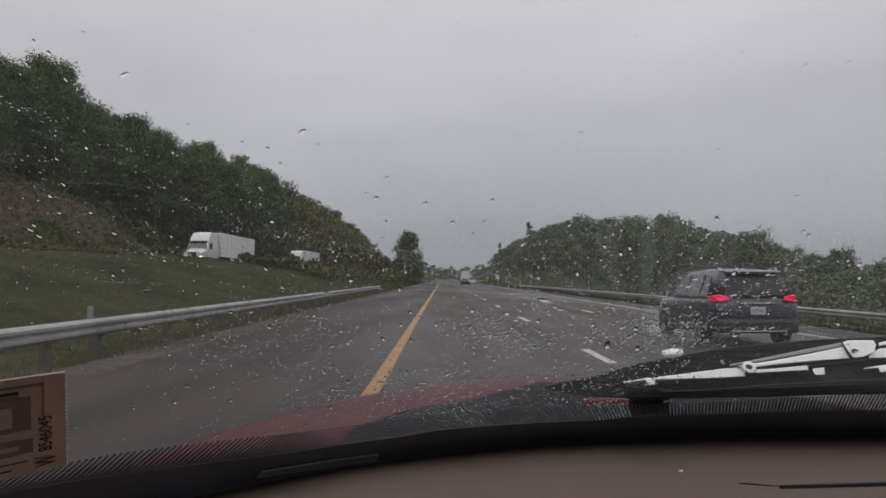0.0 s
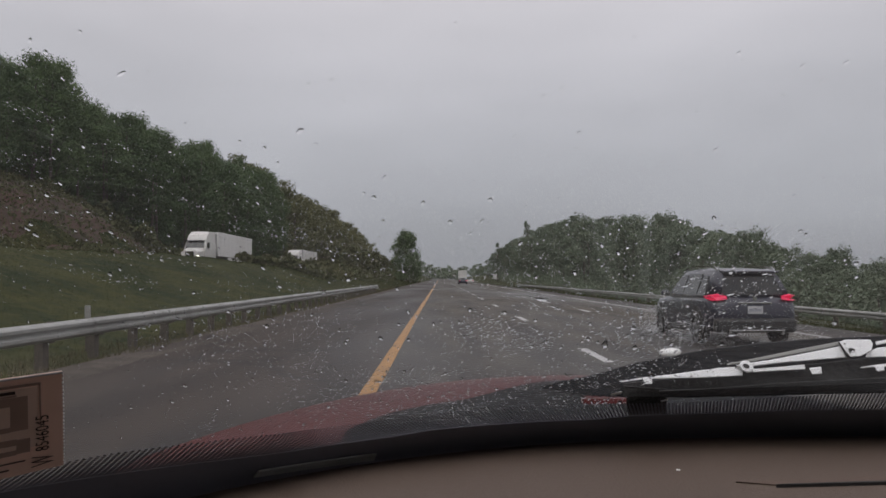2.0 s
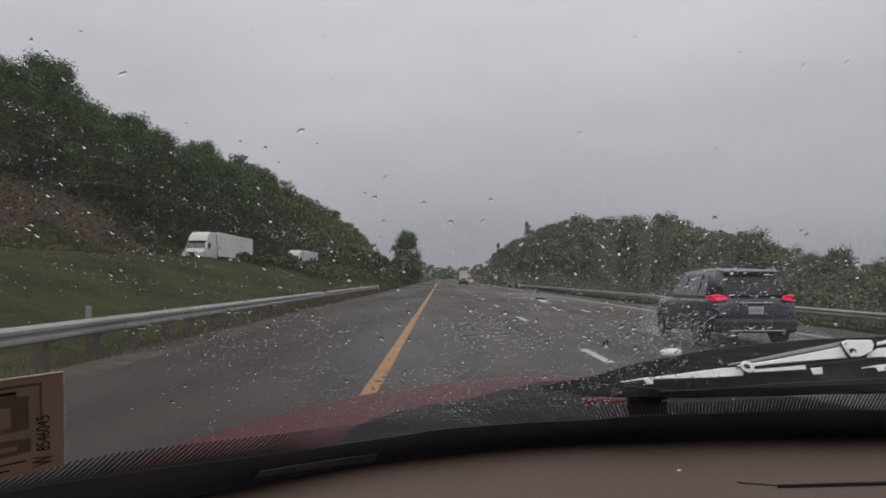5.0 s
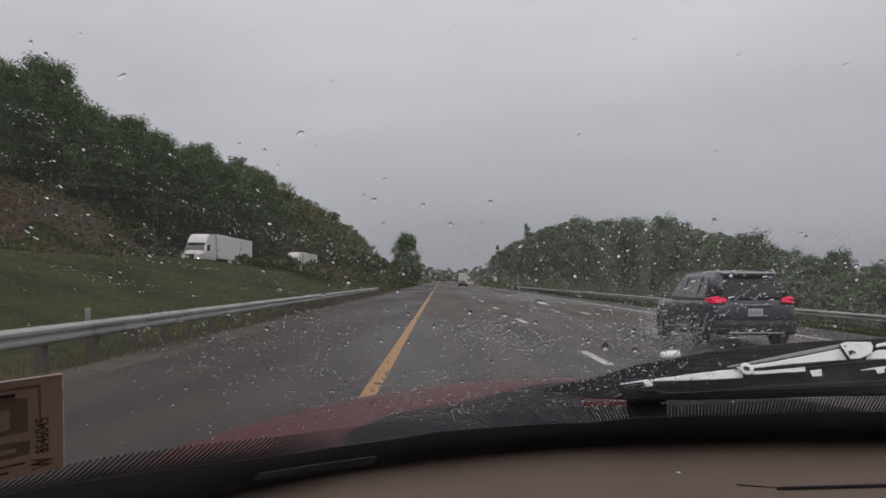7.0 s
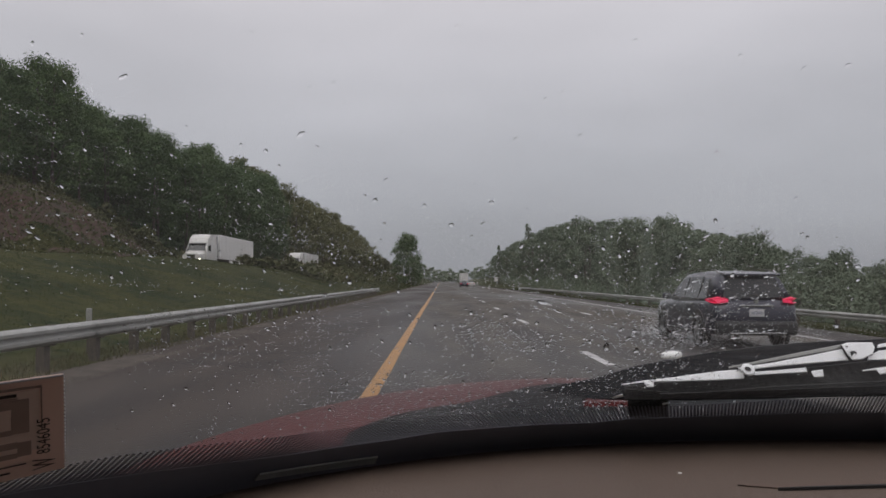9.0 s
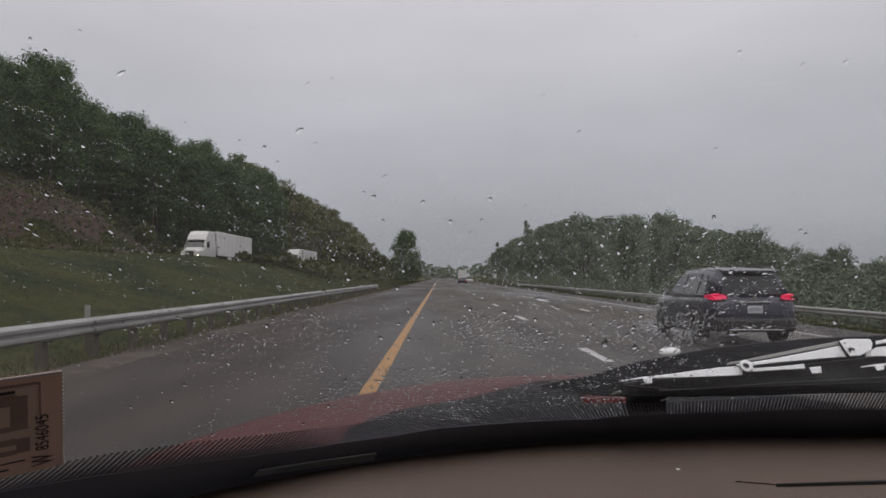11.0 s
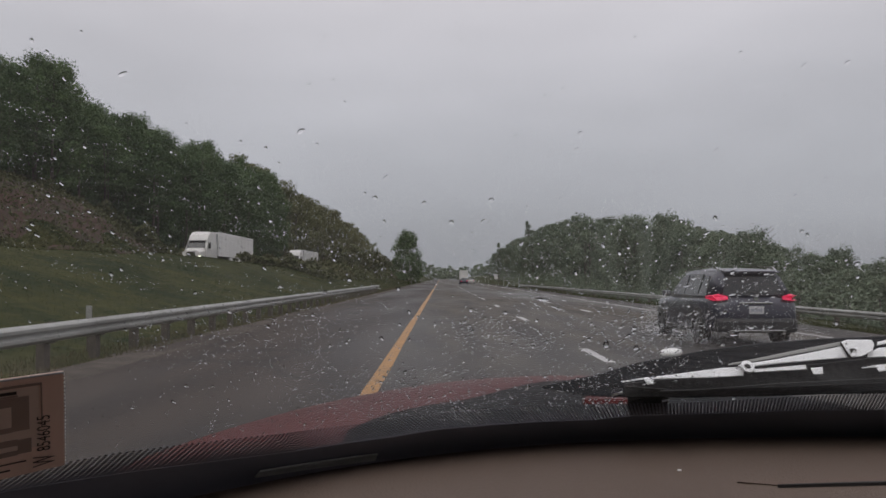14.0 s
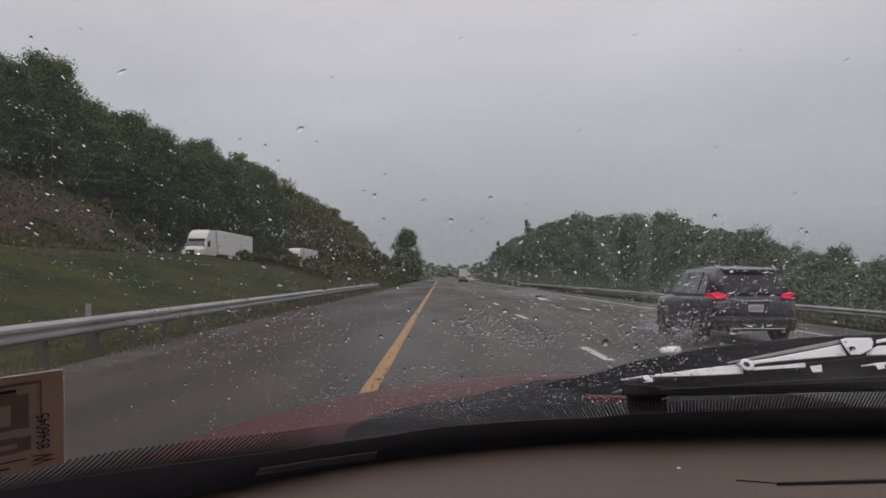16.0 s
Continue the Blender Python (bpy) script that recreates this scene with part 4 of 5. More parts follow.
soil = strip("soil_bank", np.arange(-47, -33.9, 0.8), np.arange(48, 122, 2.0), lambda X, Y: ground_z(X, Y) + 0.25 * np.sin(X * 1.1) * np.sin(Y * 0.4) + 0.12, SOIL,
             "bare red-brown soil on the cut bank", "bank", kind="structure")

# spray that the tyres throw up, and outsized rain slivers added as haze
def droplets(name, spots, width, tall, mat, label, category, seed):
    """Slivers of falling water, each turned its own way."""
    r = np.random.default_rng(seed)
    n = len(spots)
    a = r.uniform(0, math.pi, n)
    half = np.stack([np.cos(a), np.sin(a), 0 * a], -1) * (width * r.uniform(0.6, 1.4, n) / 2)[:, None]
    drop = np.stack([r.normal(0, 0.05, n), r.normal(0, 0.05, n), np.ones(n)], -1) * (tall * r.uniform(0.5, 1.5, n))[:, None]
    V = np.stack([spots - half, spots + half, spots + drop], 1)
    return joined(name, V.reshape(-1, 3), np.arange(3 * n).reshape(n, 3), mat, label, category)


def spray_cloud(seed, n, x, y, width, reach, height):
    """Spots that thin out upwards and backwards from a tyre at (x, y)."""
    r = np.random.default_rng(seed)
    back = r.exponential(reach, n)
    px = x + r.normal(0, width, n) * (0.4 + 0.25 * back)
    pz = float(road_z(x)) + r.exponential(height, n) * (0.5 + 0.3 * back)
    return np.stack([px, y - back + 1.2, pz], -1)


droplets("tyre_spray", np.concatenate([spray_cloud(31 + k, 4000, SUV_X + dx, SUV_Y + dy, 0.35, 1.3, 0.34) for k, (dx, dy) in enumerate(((-0.86, 0.6), (0.86, 0.6), (-0.98, 3.4), (0.98, 3.4)))]),
         0.011, 0.012, RAIN, "fine grey road spray round the tyres of the car ahead", "road spray", 3)
# haze made of oversized slivers, spread only where the camera looks
r = np.random.default_rng(17)
depth = 100 + 400 * r.uniform(0, 1, 220000) ** 0.55
rain_spots = np.stack([depth * r.uniform(-0.64, 0.64, len(depth)), depth, r.uniform(-0.06, 0.26, len(depth)) * depth + 1.0], -1)
droplets("rain_haze", rain_spots, 0.034, 0.55, RAIN, "outsized rain slivers added as haze before the distant woods", "rain", 4)

# ---- own car: hood, windscreen, wiper, dashboard ----
RAKE_C, RAKE_S, BASE_Z = 0.866, 0.5, 1.22


def base_y(x):
    """Where the windscreen's curved foot meets the dashboard."""
    return 0.785 - 0.85 * abs(x - 0.45) ** 3.13


def screen(x, s, n=0.0):
    """A point on the windscreen: x across, s up along the glass from its foot, n outwards."""
    e = 0.004
    slope = (base_y(x + e) - base_y(x - e)) / (2 * e)
    normal = Vector((-slope * RAKE_S, RAKE_S, RAKE_C)).normalized()
    return Vector((x, base_y(x) - RAKE_C * s, BASE_Z + RAKE_S * s)) + normal * n


def screen_strip(name, xs, ss, n0, n1, mat, parent=None, label=""):
    """A curved sheet that follows the glass, from s = ss[0](x) to ss[1](x), with thickness."""
    bm = bmesh.new()
    rows = []
    for x in xs:
        lo, hi = ss[0](x), ss[1](x)
        rows.append([[bm.verts.new(screen(x, lo + (hi - lo) * k / 4, n)) for k in range(5)] for n in (n0, n1)])
    for a, b in zip(rows, rows[1:]):
        for side in (0, 1):
            for k in range(4):
                bm.faces.new((a[side][k], a[side][k + 1], b[side][k + 1], b[side][k]))
        for k in (0, 4):
            bm.faces.new((a[0][k], a[1][k], b[1][k], b[0][k]))
    for r in (rows[0], rows[-1]):
        for k in range(4):
            bm.faces.new((r[0][k], r[0][k + 1], r[1][k + 1], r[1][k]))
    return part(name, bm, mat, parent, label, False)


XS = np.linspace(-0.40, 1.20, 90)
windscreen = thing("windscreen", pose(0, 0, 0), "raked car windscreen, wet with rain, black dotted edge", "windscreen")
pane = screen_strip("pane", XS, (lambda x: -0.07, lambda x: 0.66), 0.0, 0.005, CLEAR, windscreen, "clear wet glass")
pane.visible_shadow = False
pane.data.polygons.foreach_set("use_smooth", [True] * len(pane.data.polygons))
FRIT_FOOT = ((-0.25, 0.078), (-0.21, 0.071), (-0.155, 0.059), (-0.12, 0.0535), (-0.04, 0.0555), (-0.006, 0.062), (0.086, 0.0615), (0.14, 0.059), (0.17, 0.065), (0.27, 0.068), (0.33, 0.073), (0.42, 0.074))
FRIT_TOP = ((-0.24, 0.1075), (-0.2, 0.1105), (-0.115, 0.0995), (-0.04, 0.1005), (-0.006, 0.108), (0.08, 0.107), (0.16, 0.1035), (0.21, 0.100), (0.26, 0.1035), (0.31, 0.110), (0.39, 0.120))


def frit(x, table):
    """Height of the ceramic edge's border on the glass at x."""
    return float(np.interp(x, *zip(*table)))


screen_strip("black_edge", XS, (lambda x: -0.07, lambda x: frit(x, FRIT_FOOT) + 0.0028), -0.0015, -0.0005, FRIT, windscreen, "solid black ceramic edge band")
# rows of ceramic dots that shrink upwards
V, F = [], []
x = -0.31
col = 0
while x < 0.62:
    squeeze = 1 / math.hypot(1, (base_y(x + 0.004) - base_y(x - 0.004)) / 0.008)
    lo, hi = frit(x, FRIT_FOOT), frit(x, FRIT_TOP)
    flat = float(smoothstep(-0.13, -0.07, x))             # lattice at the corner, columns along the middle
    shear = -0.38 * flat * (1 - 0.25 * float(smoothstep(0.15, 0.22, x)))
    rows = 8 + round(6 * flat)
    for row in range(rows):
        s = lo + (hi - lo) * (row + (0.5 * (col % 2)) * (1 - flat)) / rows
        r = (0.00152 - 0.00062 * row / rows + 0.00042 * (1 - flat) * (1 - row / rows)) * (1 - 0.16 * flat) * (1 + 0.3 * float(smoothstep(0.17, 0.24, x)))
        tall = (hi - lo) / rows * (0.48 + 0.08 * flat) * (1 - (0.38 - 0.13 * flat) * row / rows)
        b = len(V)
        for k in range(8):
            u = k * math.pi / 4
            V.append(screen(x + shear * (s - lo) + r * squeeze * math.cos(u), s + tall * math.sin(u), -0.0012))
        F.append(tuple(range(b, b + 8)))
    x += (0.0021 + 0.0011 * flat) * squeeze
    col += 1
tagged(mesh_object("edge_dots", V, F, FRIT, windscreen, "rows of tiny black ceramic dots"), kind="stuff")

# rain drops: domes of water on the outer face, lengthened to look round from the camera
DROP_RINGS = ((1.0, 0.0), (0.92, 0.40), (0.62, 0.79))


def drop_geometry(x, s, r, stretch=1.0, lean=0.0, seg=10, tall=0.85):
    verts = []
    c, sn = math.cos(lean), math.sin(lean)
    e = 0.003
    o = screen(x, s, 0.0052)
    ex = (screen(x + e, s) - screen(x - e, s)).normalized()
    es = (screen(x, s + e) - screen(x, s - e)).normalized()
    nn = ex.cross(es).normalized()
    if nn.y < 0:
        nn, es = -nn, -es
    bumps = [1 + 0.16 * math.sin(2 * u + x * 3000) + 0.10 * math.sin(3 * u + s * 5000) for u in (2 * math.pi * k / seg for k in range(seg))]
    for rad, up in DROP_RINGS:
        for k in range(seg):
            u = 2 * math.pi * k / seg
            q = rad * r * bumps[k]
            a, b = q * math.cos(u), q * stretch * math.sin(u)
            a, b = a * c - b * sn, a * sn + b * c
            verts.append(o + ex * a + es * b + nn * (up * r * tall))
    verts.append(o + nn * (r * tall))
    faces = [tuple(reversed(range(len(verts), len(verts) + seg)))]      # the flat foot has its own corners
    verts += verts[:seg]
    for q in range(2):
        for k in range(seg):
            k2 = (k + 1) % seg
            faces.append((q * seg + k, q * seg + k2, (q + 1) * seg + k2, (q + 1) * seg + k))
    for k in range(seg):
        faces.append((2 * seg + k, 2 * seg + (k + 1) % seg, 3 * seg))
    return verts, faces


def view_spot(a, b):
    """A spot of the glass by its direction from the eye: a to the right, b up (tangents)."""
    lo, hi = 0.05, 1.4
    for _ in range(40):
        t = (lo + hi) / 2
        s = (t * b + EYE[2] - BASE_Z) / RAKE_S
        if t < base_y(t * a) - RAKE_C * s:
            lo = t
        else:
            hi = t
    return t * a, (t * b + EYE[2] - BASE_Z) / RAKE_S, t


rng = random.Random(5)
V, F = [], []


def add_drop(a, b, size, stretch, lean, tall=0.6, seg=10):
    x, s, t = view_spot(a, b)
    stretch *= 1 - 0.1 * float(smoothstep(-0.08, -0.36, a))
    v, f = drop_geometry(x, s, size * t, stretch, lean, seg, tall)
    k = len(V)
    V.extend(v)
    F.extend([tuple(i + k for i in q) for q in f])


patches = [(rng.uniform(-0.42, 0.3), rng.uniform(-0.2, -0.07), rng.uniform(0.02, 0.09)) for _ in range(34)]
for _ in range(5000):                       # dense spatter low on the glass
    px, py, pr = rng.choice(patches)
    a, b = px + rng.gauss(0, pr), py + rng.gauss(0, pr * 0.5)
    if -0.52 < a < 0.6 and -0.26 < b < -0.045 and (a > -0.16 or rng.random() < 0.8 + 3 * (a + 0.16)):
        add_drop(a, b, 0.00070 * math.exp(abs(rng.gauss(0, 0.5))), rng.uniform(1.6, 2.2), rng.uniform(-0.2, 0.2), rng.uniform(0.25, 1.0), 8)
for _ in range(700):
    a, b = rng.uniform(-0.5, 0.32), rng.uniform(-0.24, -0.06)
    if a < -0.2 and rng.random() < 0.6:
        continue
    add_drop(a, b, rng.uniform(0.0007, 0.0013), rng.uniform(1.6, 2.2), rng.uniform(-0.1, 0.1), rng.uniform(0.3, 1.0), 8)
for _ in range(1000):                       # fine spray over the cowl
    add_drop(rng.uniform(-0.12, 0.27), rng.uniform(-0.195, -0.125), 0.0006 * math.exp(abs(rng.gauss(0, 0.45))), rng.uniform(1.4, 2.0), 0.0, rng.uniform(0.25, 0.8))
# trails of fine beads that the wind drives outwards from the foot of the wiper
HUB = (0.262, -0.112)


def ridge(a):
    """Upper reach of the beads: fitted to the woods as the camera sees them, a line that sinks from both sides to the
    middle.
    """
    return float(np.interp(a, (-0.58, -0.4, -0.2, -0.05, 0.05, 0.2, 0.58), (0.27, 0.2, 0.09, 0.0, 0.0, 0.075, 0.06)))


def trail(turn, start, end, spread, step, small):
    r = start
    bend = rng.uniform(-0.25, 0.25)
    while r < end:
        r += rng.expovariate(1 / step)
        u = turn + bend * (r - start)
        a = HUB[0] + r * math.cos(u) + rng.gauss(0, spread) * math.sin(u)
        b = HUB[1] + r * math.sin(u) + rng.gauss(0, spread) * math.cos(u)
        if -0.6 < a < 0.6 and -0.11 < b < ridge(a):
            add_drop(a, b, small * math.exp(abs(rng.gauss(0, 0.5))), rng.uniform(1.2, 2.2), math.pi / 2 - u if a > 0 else 0.3, rng.uniform(0.2, 0.7), 7)


for _ in range(46):                         # fan over the outer side
    trail(rng.uniform(0.25, 2.75), rng.uniform(0.02, 0.12), rng.uniform(0.12, 0.36), rng.uniform(0.001, 0.004), 0.007, 0.00056)
for _ in range(64):                         # long slanting trails on the driver's side
    start = rng.uniform(0.3, 0.85)
    trail(math.pi - rng.uniform(0.08, 0.42), start, start + rng.uniform(0.04, 0.2), rng.uniform(0.0008, 0.003), 0.009, 0.00050)
for _ in range(170):                        # loose specks higher up
    a = rng.uniform(-0.58, 0.58)
    add_drop(a, rng.uniform(-0.07, ridge(a)), rng.uniform(0.0009, 0.0016), rng.uniform(1.6, 2.1), rng.uniform(-0.4, 0.4), rng.uniform(0.3, 0.8))
for a, b, ln in ((-0.415, 0.254, 0.9), (-0.18, 0.18, 0.7)):     # drops drawn out by the wind
    add_drop(a, b, 0.0028, 3.6, ln, 0.5)
def smear(turn, start, end, width, V, F):
    """A thin ragged sheet of water drawn out along a line from the wiper's foot."""
    bend, wob, k0 = rng.uniform(-0.5, 0.5), rng.uniform(0, 9), len(V)
    n = 9
    for k in range(n):
        q = k / (n - 1)
        r = start + (end - start) * q
        w = width * (0.35 + 0.65 * math.sin(math.pi * min(1, q * 0.8 + 0.1))) * (1 + 0.3 * math.sin(7 * q + wob))
        u = turn + bend * (r - start)
        for side in (-1, 1):
            a, b = HUB[0] + r * math.cos(u) - side * w * math.sin(u), HUB[1] + r * math.sin(u) + side * w * math.cos(u)
            x, s, _ = view_spot(a, b)
            V.append(screen(x, s, 0.0057))
        if k:
            F.append((k0 + 2 * k - 2, k0 + 2 * k - 1, k0 + 2 * k + 1, k0 + 2 * k))


SV, SF = [], []
for _ in range(44):
    u = rng.uniform(0.3, 2.7)
    reach = 0.19 / max(0.35, math.sin(u))
    start = 0.055 / max(0.3, math.sin(u)) * rng.uniform(0.9, 1.5)
    if reach - start > 0.03:
        smear(u, start, min(reach, start + rng.uniform(0.08, 0.3)), rng.uniform(0.003, 0.010), SV, SF)
for _ in range(70):
    start = rng.uniform(0.34, 0.8)
    smear(math.pi - rng.uniform(0.17, 0.42), start, start + rng.uniform(0.05, 0.18), rng.uniform(0.0008, 0.0025), SV, SF)
tagged(mesh_object("water_film", SV, SF, FILM, windscreen, "faint streaks of smeared water"), kind="stuff")
tagged(mesh_object("rain_spatter", V, F, WATER, smooth=True), "countless tiny rain drops on the windscreen", "rain drops", kind="stuff")


def glass_axes(x, s):
    """The glass's own directions at a spot: across, up along it, outwards."""
    e = 0.003
    ex = (screen(x + e, s) - screen(x - e, s)).normalized()
    es = (screen(x, s + e) - screen(x, s - e)).normalized()
    return Matrix((ex, es, es.cross(ex).normalized())).transposed()


units = []
for k in range(12):                         # six tall ones, then six flat ones
    v, f = drop_geometry(0.01 * k, 0.3, 0.001, rng.uniform(1.25, 1.7), rng.uniform(-0.3, 0.3), 14, rng.uniform(0.5, 0.72) if k < 6 else rng.uniform(0.12, 0.24))
    o = screen(0.01 * k, 0.3, 0.0052)
    unit = bpy.data.meshes.new("rain_drop")
    unit.from_pydata([tuple((p - o) * 1000) for p in v], [], f)
    unit.materials.append(WATER)
    unit.polygons.foreach_set("use_smooth", [True] * len(unit.polygons))
    units.append(unit)
for k in range(165):                        # larger single drops
    a, b = rng.uniform(-0.56, 0.56), rng.uniform(-0.10, 0.34)
    if rng.random() < 0.55:
        b = rng.uniform(-0.1, 0.1)
    x, s, t = view_spot(a, b)
    size = rng.choice((0.0016, 0.0018, 0.0021, 0.0024, 0.0028, 0.0033)) * t
    # flatter drops before the sky, so that they look fainter from the camera
    kind = k % 6 + (6 if b > ridge(a) else 0)
    ob = new("rain_drop", units[kind])
    ob.matrix_world = Matrix.Translation(screen(x, s, 0.0052)) @ (glass_axes(x, s) @ glass_axes(0.01 * kind, 0.3).inverted()).to_4x4() @ Matrix.Diagonal((size, size, size, 1))
    tagged(ob, "clear rain drop on the windscreen, lengthened to look round", "rain drop", "rain drops on the windscreen")


# hood and cowl outside the glass
def hood_z(X, Y):
    return 1.138 - 0.168 * (X - 0.35) ** 2 - 0.16 * (Y - 1.72) ** 2


hood = thing("own_car", pose(0, 0, 0), "wet red car with a black cowl, seen from its driver's seat", "car")
CAR_X = (-0.62, 1.40)                       # the car's two flanks
flank = ((2.62, 0.30, 0.70), (2.45, 0.24, 0.80), (1.9, 0.22, 0.90), (1.0, 0.22, 0.86), (0.6, 0.22, 0.96), (-0.9, 0.22, 0.98), (-1.8, 0.24, 1.0), (-2.1, 0.32, 0.92))
for side, x in zip((-1, 1), CAR_X):
    rings = [[(x + side * 0.02, y, lo), (x + side * 0.05, y, lo + 0.12), (x + side * 0.055, y, (lo + hi) / 2), (x + side * 0.02, y, hi), (x - side * 0.04, y, hi + 0.015), (x - side * 0.04, y, lo)] for y, lo, hi in flank]
    part("side_panel", loft_bm(rings), HOOD_RED, hood, "red painted flank", True)
    for y in (1.75, -1.2):
        part("wheel_arch", cyl_bm(0.37, 0.08, (x + side * 0.03, y, 0.36), "X", 28), BLACK_PLASTIC, hood)
        wheel(hood, x - side * 0.06, y, 0.32, 0.22, side)
    part("roof_pillar", loft_bm([[(x - side * (0.10 + 0.10 * q) + dx, y, 1.0 + 0.56 * q) for dx, y in ((-0.03, -1.75 + 0.25 * q), (0.03, -1.75 + 0.25 * q), (0.03, -1.5 + 0.2 * q), (-0.03, -1.5 + 0.2 * q))] for q in (0, 0.5, 1)]), HOOD_RED, hood)
    inner = x - side * 0.035
    part("windscreen_pillar", loft_bm([[(inner - side * 0.02 * q + dx, 0.66 - 0.54 * q + dy, 0.98 + 0.63 * q) for dx, dy in ((-0.03, -0.05), (0.03, -0.05), (0.03, 0.05), (-0.03, 0.05))] for q in (0, 0.5, 1)]), HOOD_RED, hood)
    part("door_pillar", box_bm((0.05, 0.09, 0.46), (inner - side * 0.01, -0.55, 1.38), 0.012), BLACK_PLASTIC, hood)
    for y0, y1, y2, y3 in ((0.52, 0.16, -0.50, -0.50), (-0.60, -0.60, -1.46, -1.56)):
        quad = [(inner, y0, 1.16), (inner - side * 0.015, y1, 1.60), (inner - side * 0.015, y2, 1.60), (inner, y3, 1.16)]
        side_glass = part("side_window", loft_bm([quad, [(a - side * 0.006, b, c) for a, b, c in quad]]), CLEAR, hood, "clear side glass")
        side_glass.visible_shadow = False
    part("headlight", box_bm((0.34, 0.10, 0.13), (x - side * 0.24, 2.64, 0.66), 0.035), CHROME, hood, "clear headlight")
    part("tail_light", box_bm((0.28, 0.08, 0.16), (x - side * 0.2, -2.17, 0.82), 0.03), TAIL_OFF, hood, "unlit red tail light")
    part("wing_mirror", box_bm((0.18, 0.10, 0.13), (x + side * 0.14, 0.42, 1.08), 0.035), HOOD_RED, hood)
    part("door_handle", box_bm((0.03, 0.18, 0.03), (x + side * 0.055, -0.35, 0.86), 0.01), HOOD_RED, hood)
nose = [[(CAR_X[0] + 0.02 + inset, y, z), (CAR_X[1] - 0.02 - inset, y, z), (CAR_X[1] - 0.02 - inset, y - 0.12, z), (CAR_X[0] + 0.02 + inset, y - 0.12, z)] for y, z, inset in ((2.56, 0.26, 0.08), (2.72, 0.42, 0.02), (2.70, 0.62, 0.03), (2.60, 0.78, 0.08))]
part("front_bumper", loft_bm(nose), HOOD_RED, hood, "", True)
tail = [[(CAR_X[0] + 0.02, y, z), (CAR_X[1] - 0.02, y, z), (CAR_X[1] - 0.02, y + 0.1, z), (CAR_X[0] + 0.02, y + 0.1, z)] for y, z in ((-2.1, 0.3), (-2.2, 0.5), (-2.15, 0.95), (-2.0, 1.02))]
part("rear_bumper", loft_bm(tail), HOOD_RED, hood, "", True)
roof = [[(x, y, 1.64 + rise - 0.035 * ((x - 0.38) / 0.9) ** 2) for x in np.linspace(-0.59, 1.35, 14)] + [(x, y, 1.622 + rise - 0.035 * ((x - 0.38) / 0.9) ** 2) for x in np.linspace(1.35, -0.59, 14)]
        for y, rise in ((0.12, -0.03), (-0.3, 0.03), (-1.0, 0.06), (-1.7, 0.04), (-1.98, 0.01))]
part("roof", loft_bm(roof), HOOD_RED, hood, "red painted roof", True)
bm = bmesh.new()
hx, hy = np.linspace(-0.75, 1.4, 44), np.linspace(0.95, 2.6, 34)
for dz in (0, -0.03):
    grid = [[bm.verts.new((X, Y, hood_z(X, Y) + dz)) for X in hx] for Y in hy]
    for a, b in zip(grid, grid[1:]):
        for i in range(len(hx) - 1):
            bm.faces.new((a[i], a[i + 1], b[i + 1], b[i]))
part("hood_panel", bm, HOOD_RED, hood, "red painted sheet metal", True)
bm = bmesh.new()
cx = np.linspace(-0.178, 1.3, 40)
top_rows = []
for X in cx:
    edge = 1.49 + 0.09 * math.sqrt(float(smoothstep(-0.18, -0.08, X))) + 0.03 * float(smoothstep(-0.12, 0.0, X)) + 0.20 * float(smoothstep(0.02, 0.28, X))
    top_rows.append([bm.verts.new((X, 0.84 + (edge - 0.84) * k / 6, hood_z(X, 0.84 + (edge - 0.84) * k / 6) + 0.010 - (0.006 if k == 6 else 0))) for k in range(7)])
for a, b in zip(top_rows, top_rows[1:]):
    for k in range(6):
        bm.faces.new((a[k], a[k + 1], b[k + 1], b[k]))
geo = bmesh.ops.solidify(bm, geom=bm.faces[:], thickness=0.006)
part("cowl", bm, WET_BLACK, hood, "black plastic cowl panel")

# wiper on the outer face of the glass
wiper = thing("windscreen_wiper", pose(0, 0, 0), "wet black wiper with a bright metal arm, parked on the windscreen", "wiper")


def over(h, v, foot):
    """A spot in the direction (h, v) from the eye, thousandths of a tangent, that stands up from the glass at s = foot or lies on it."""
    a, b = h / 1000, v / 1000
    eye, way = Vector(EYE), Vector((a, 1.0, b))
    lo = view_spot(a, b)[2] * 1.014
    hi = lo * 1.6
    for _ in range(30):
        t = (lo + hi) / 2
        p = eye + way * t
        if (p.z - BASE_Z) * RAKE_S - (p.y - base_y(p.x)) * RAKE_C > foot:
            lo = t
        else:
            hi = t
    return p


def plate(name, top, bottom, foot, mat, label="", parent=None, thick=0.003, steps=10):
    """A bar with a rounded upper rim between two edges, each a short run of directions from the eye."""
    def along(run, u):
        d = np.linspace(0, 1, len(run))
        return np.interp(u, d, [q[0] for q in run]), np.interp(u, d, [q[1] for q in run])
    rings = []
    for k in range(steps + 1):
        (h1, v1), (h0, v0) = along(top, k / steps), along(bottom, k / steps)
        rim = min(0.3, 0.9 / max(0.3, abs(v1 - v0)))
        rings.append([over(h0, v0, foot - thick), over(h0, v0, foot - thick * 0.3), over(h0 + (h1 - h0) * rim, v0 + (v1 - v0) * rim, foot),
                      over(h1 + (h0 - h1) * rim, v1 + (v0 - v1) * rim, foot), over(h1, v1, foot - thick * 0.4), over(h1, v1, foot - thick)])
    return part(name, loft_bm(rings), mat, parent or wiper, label)


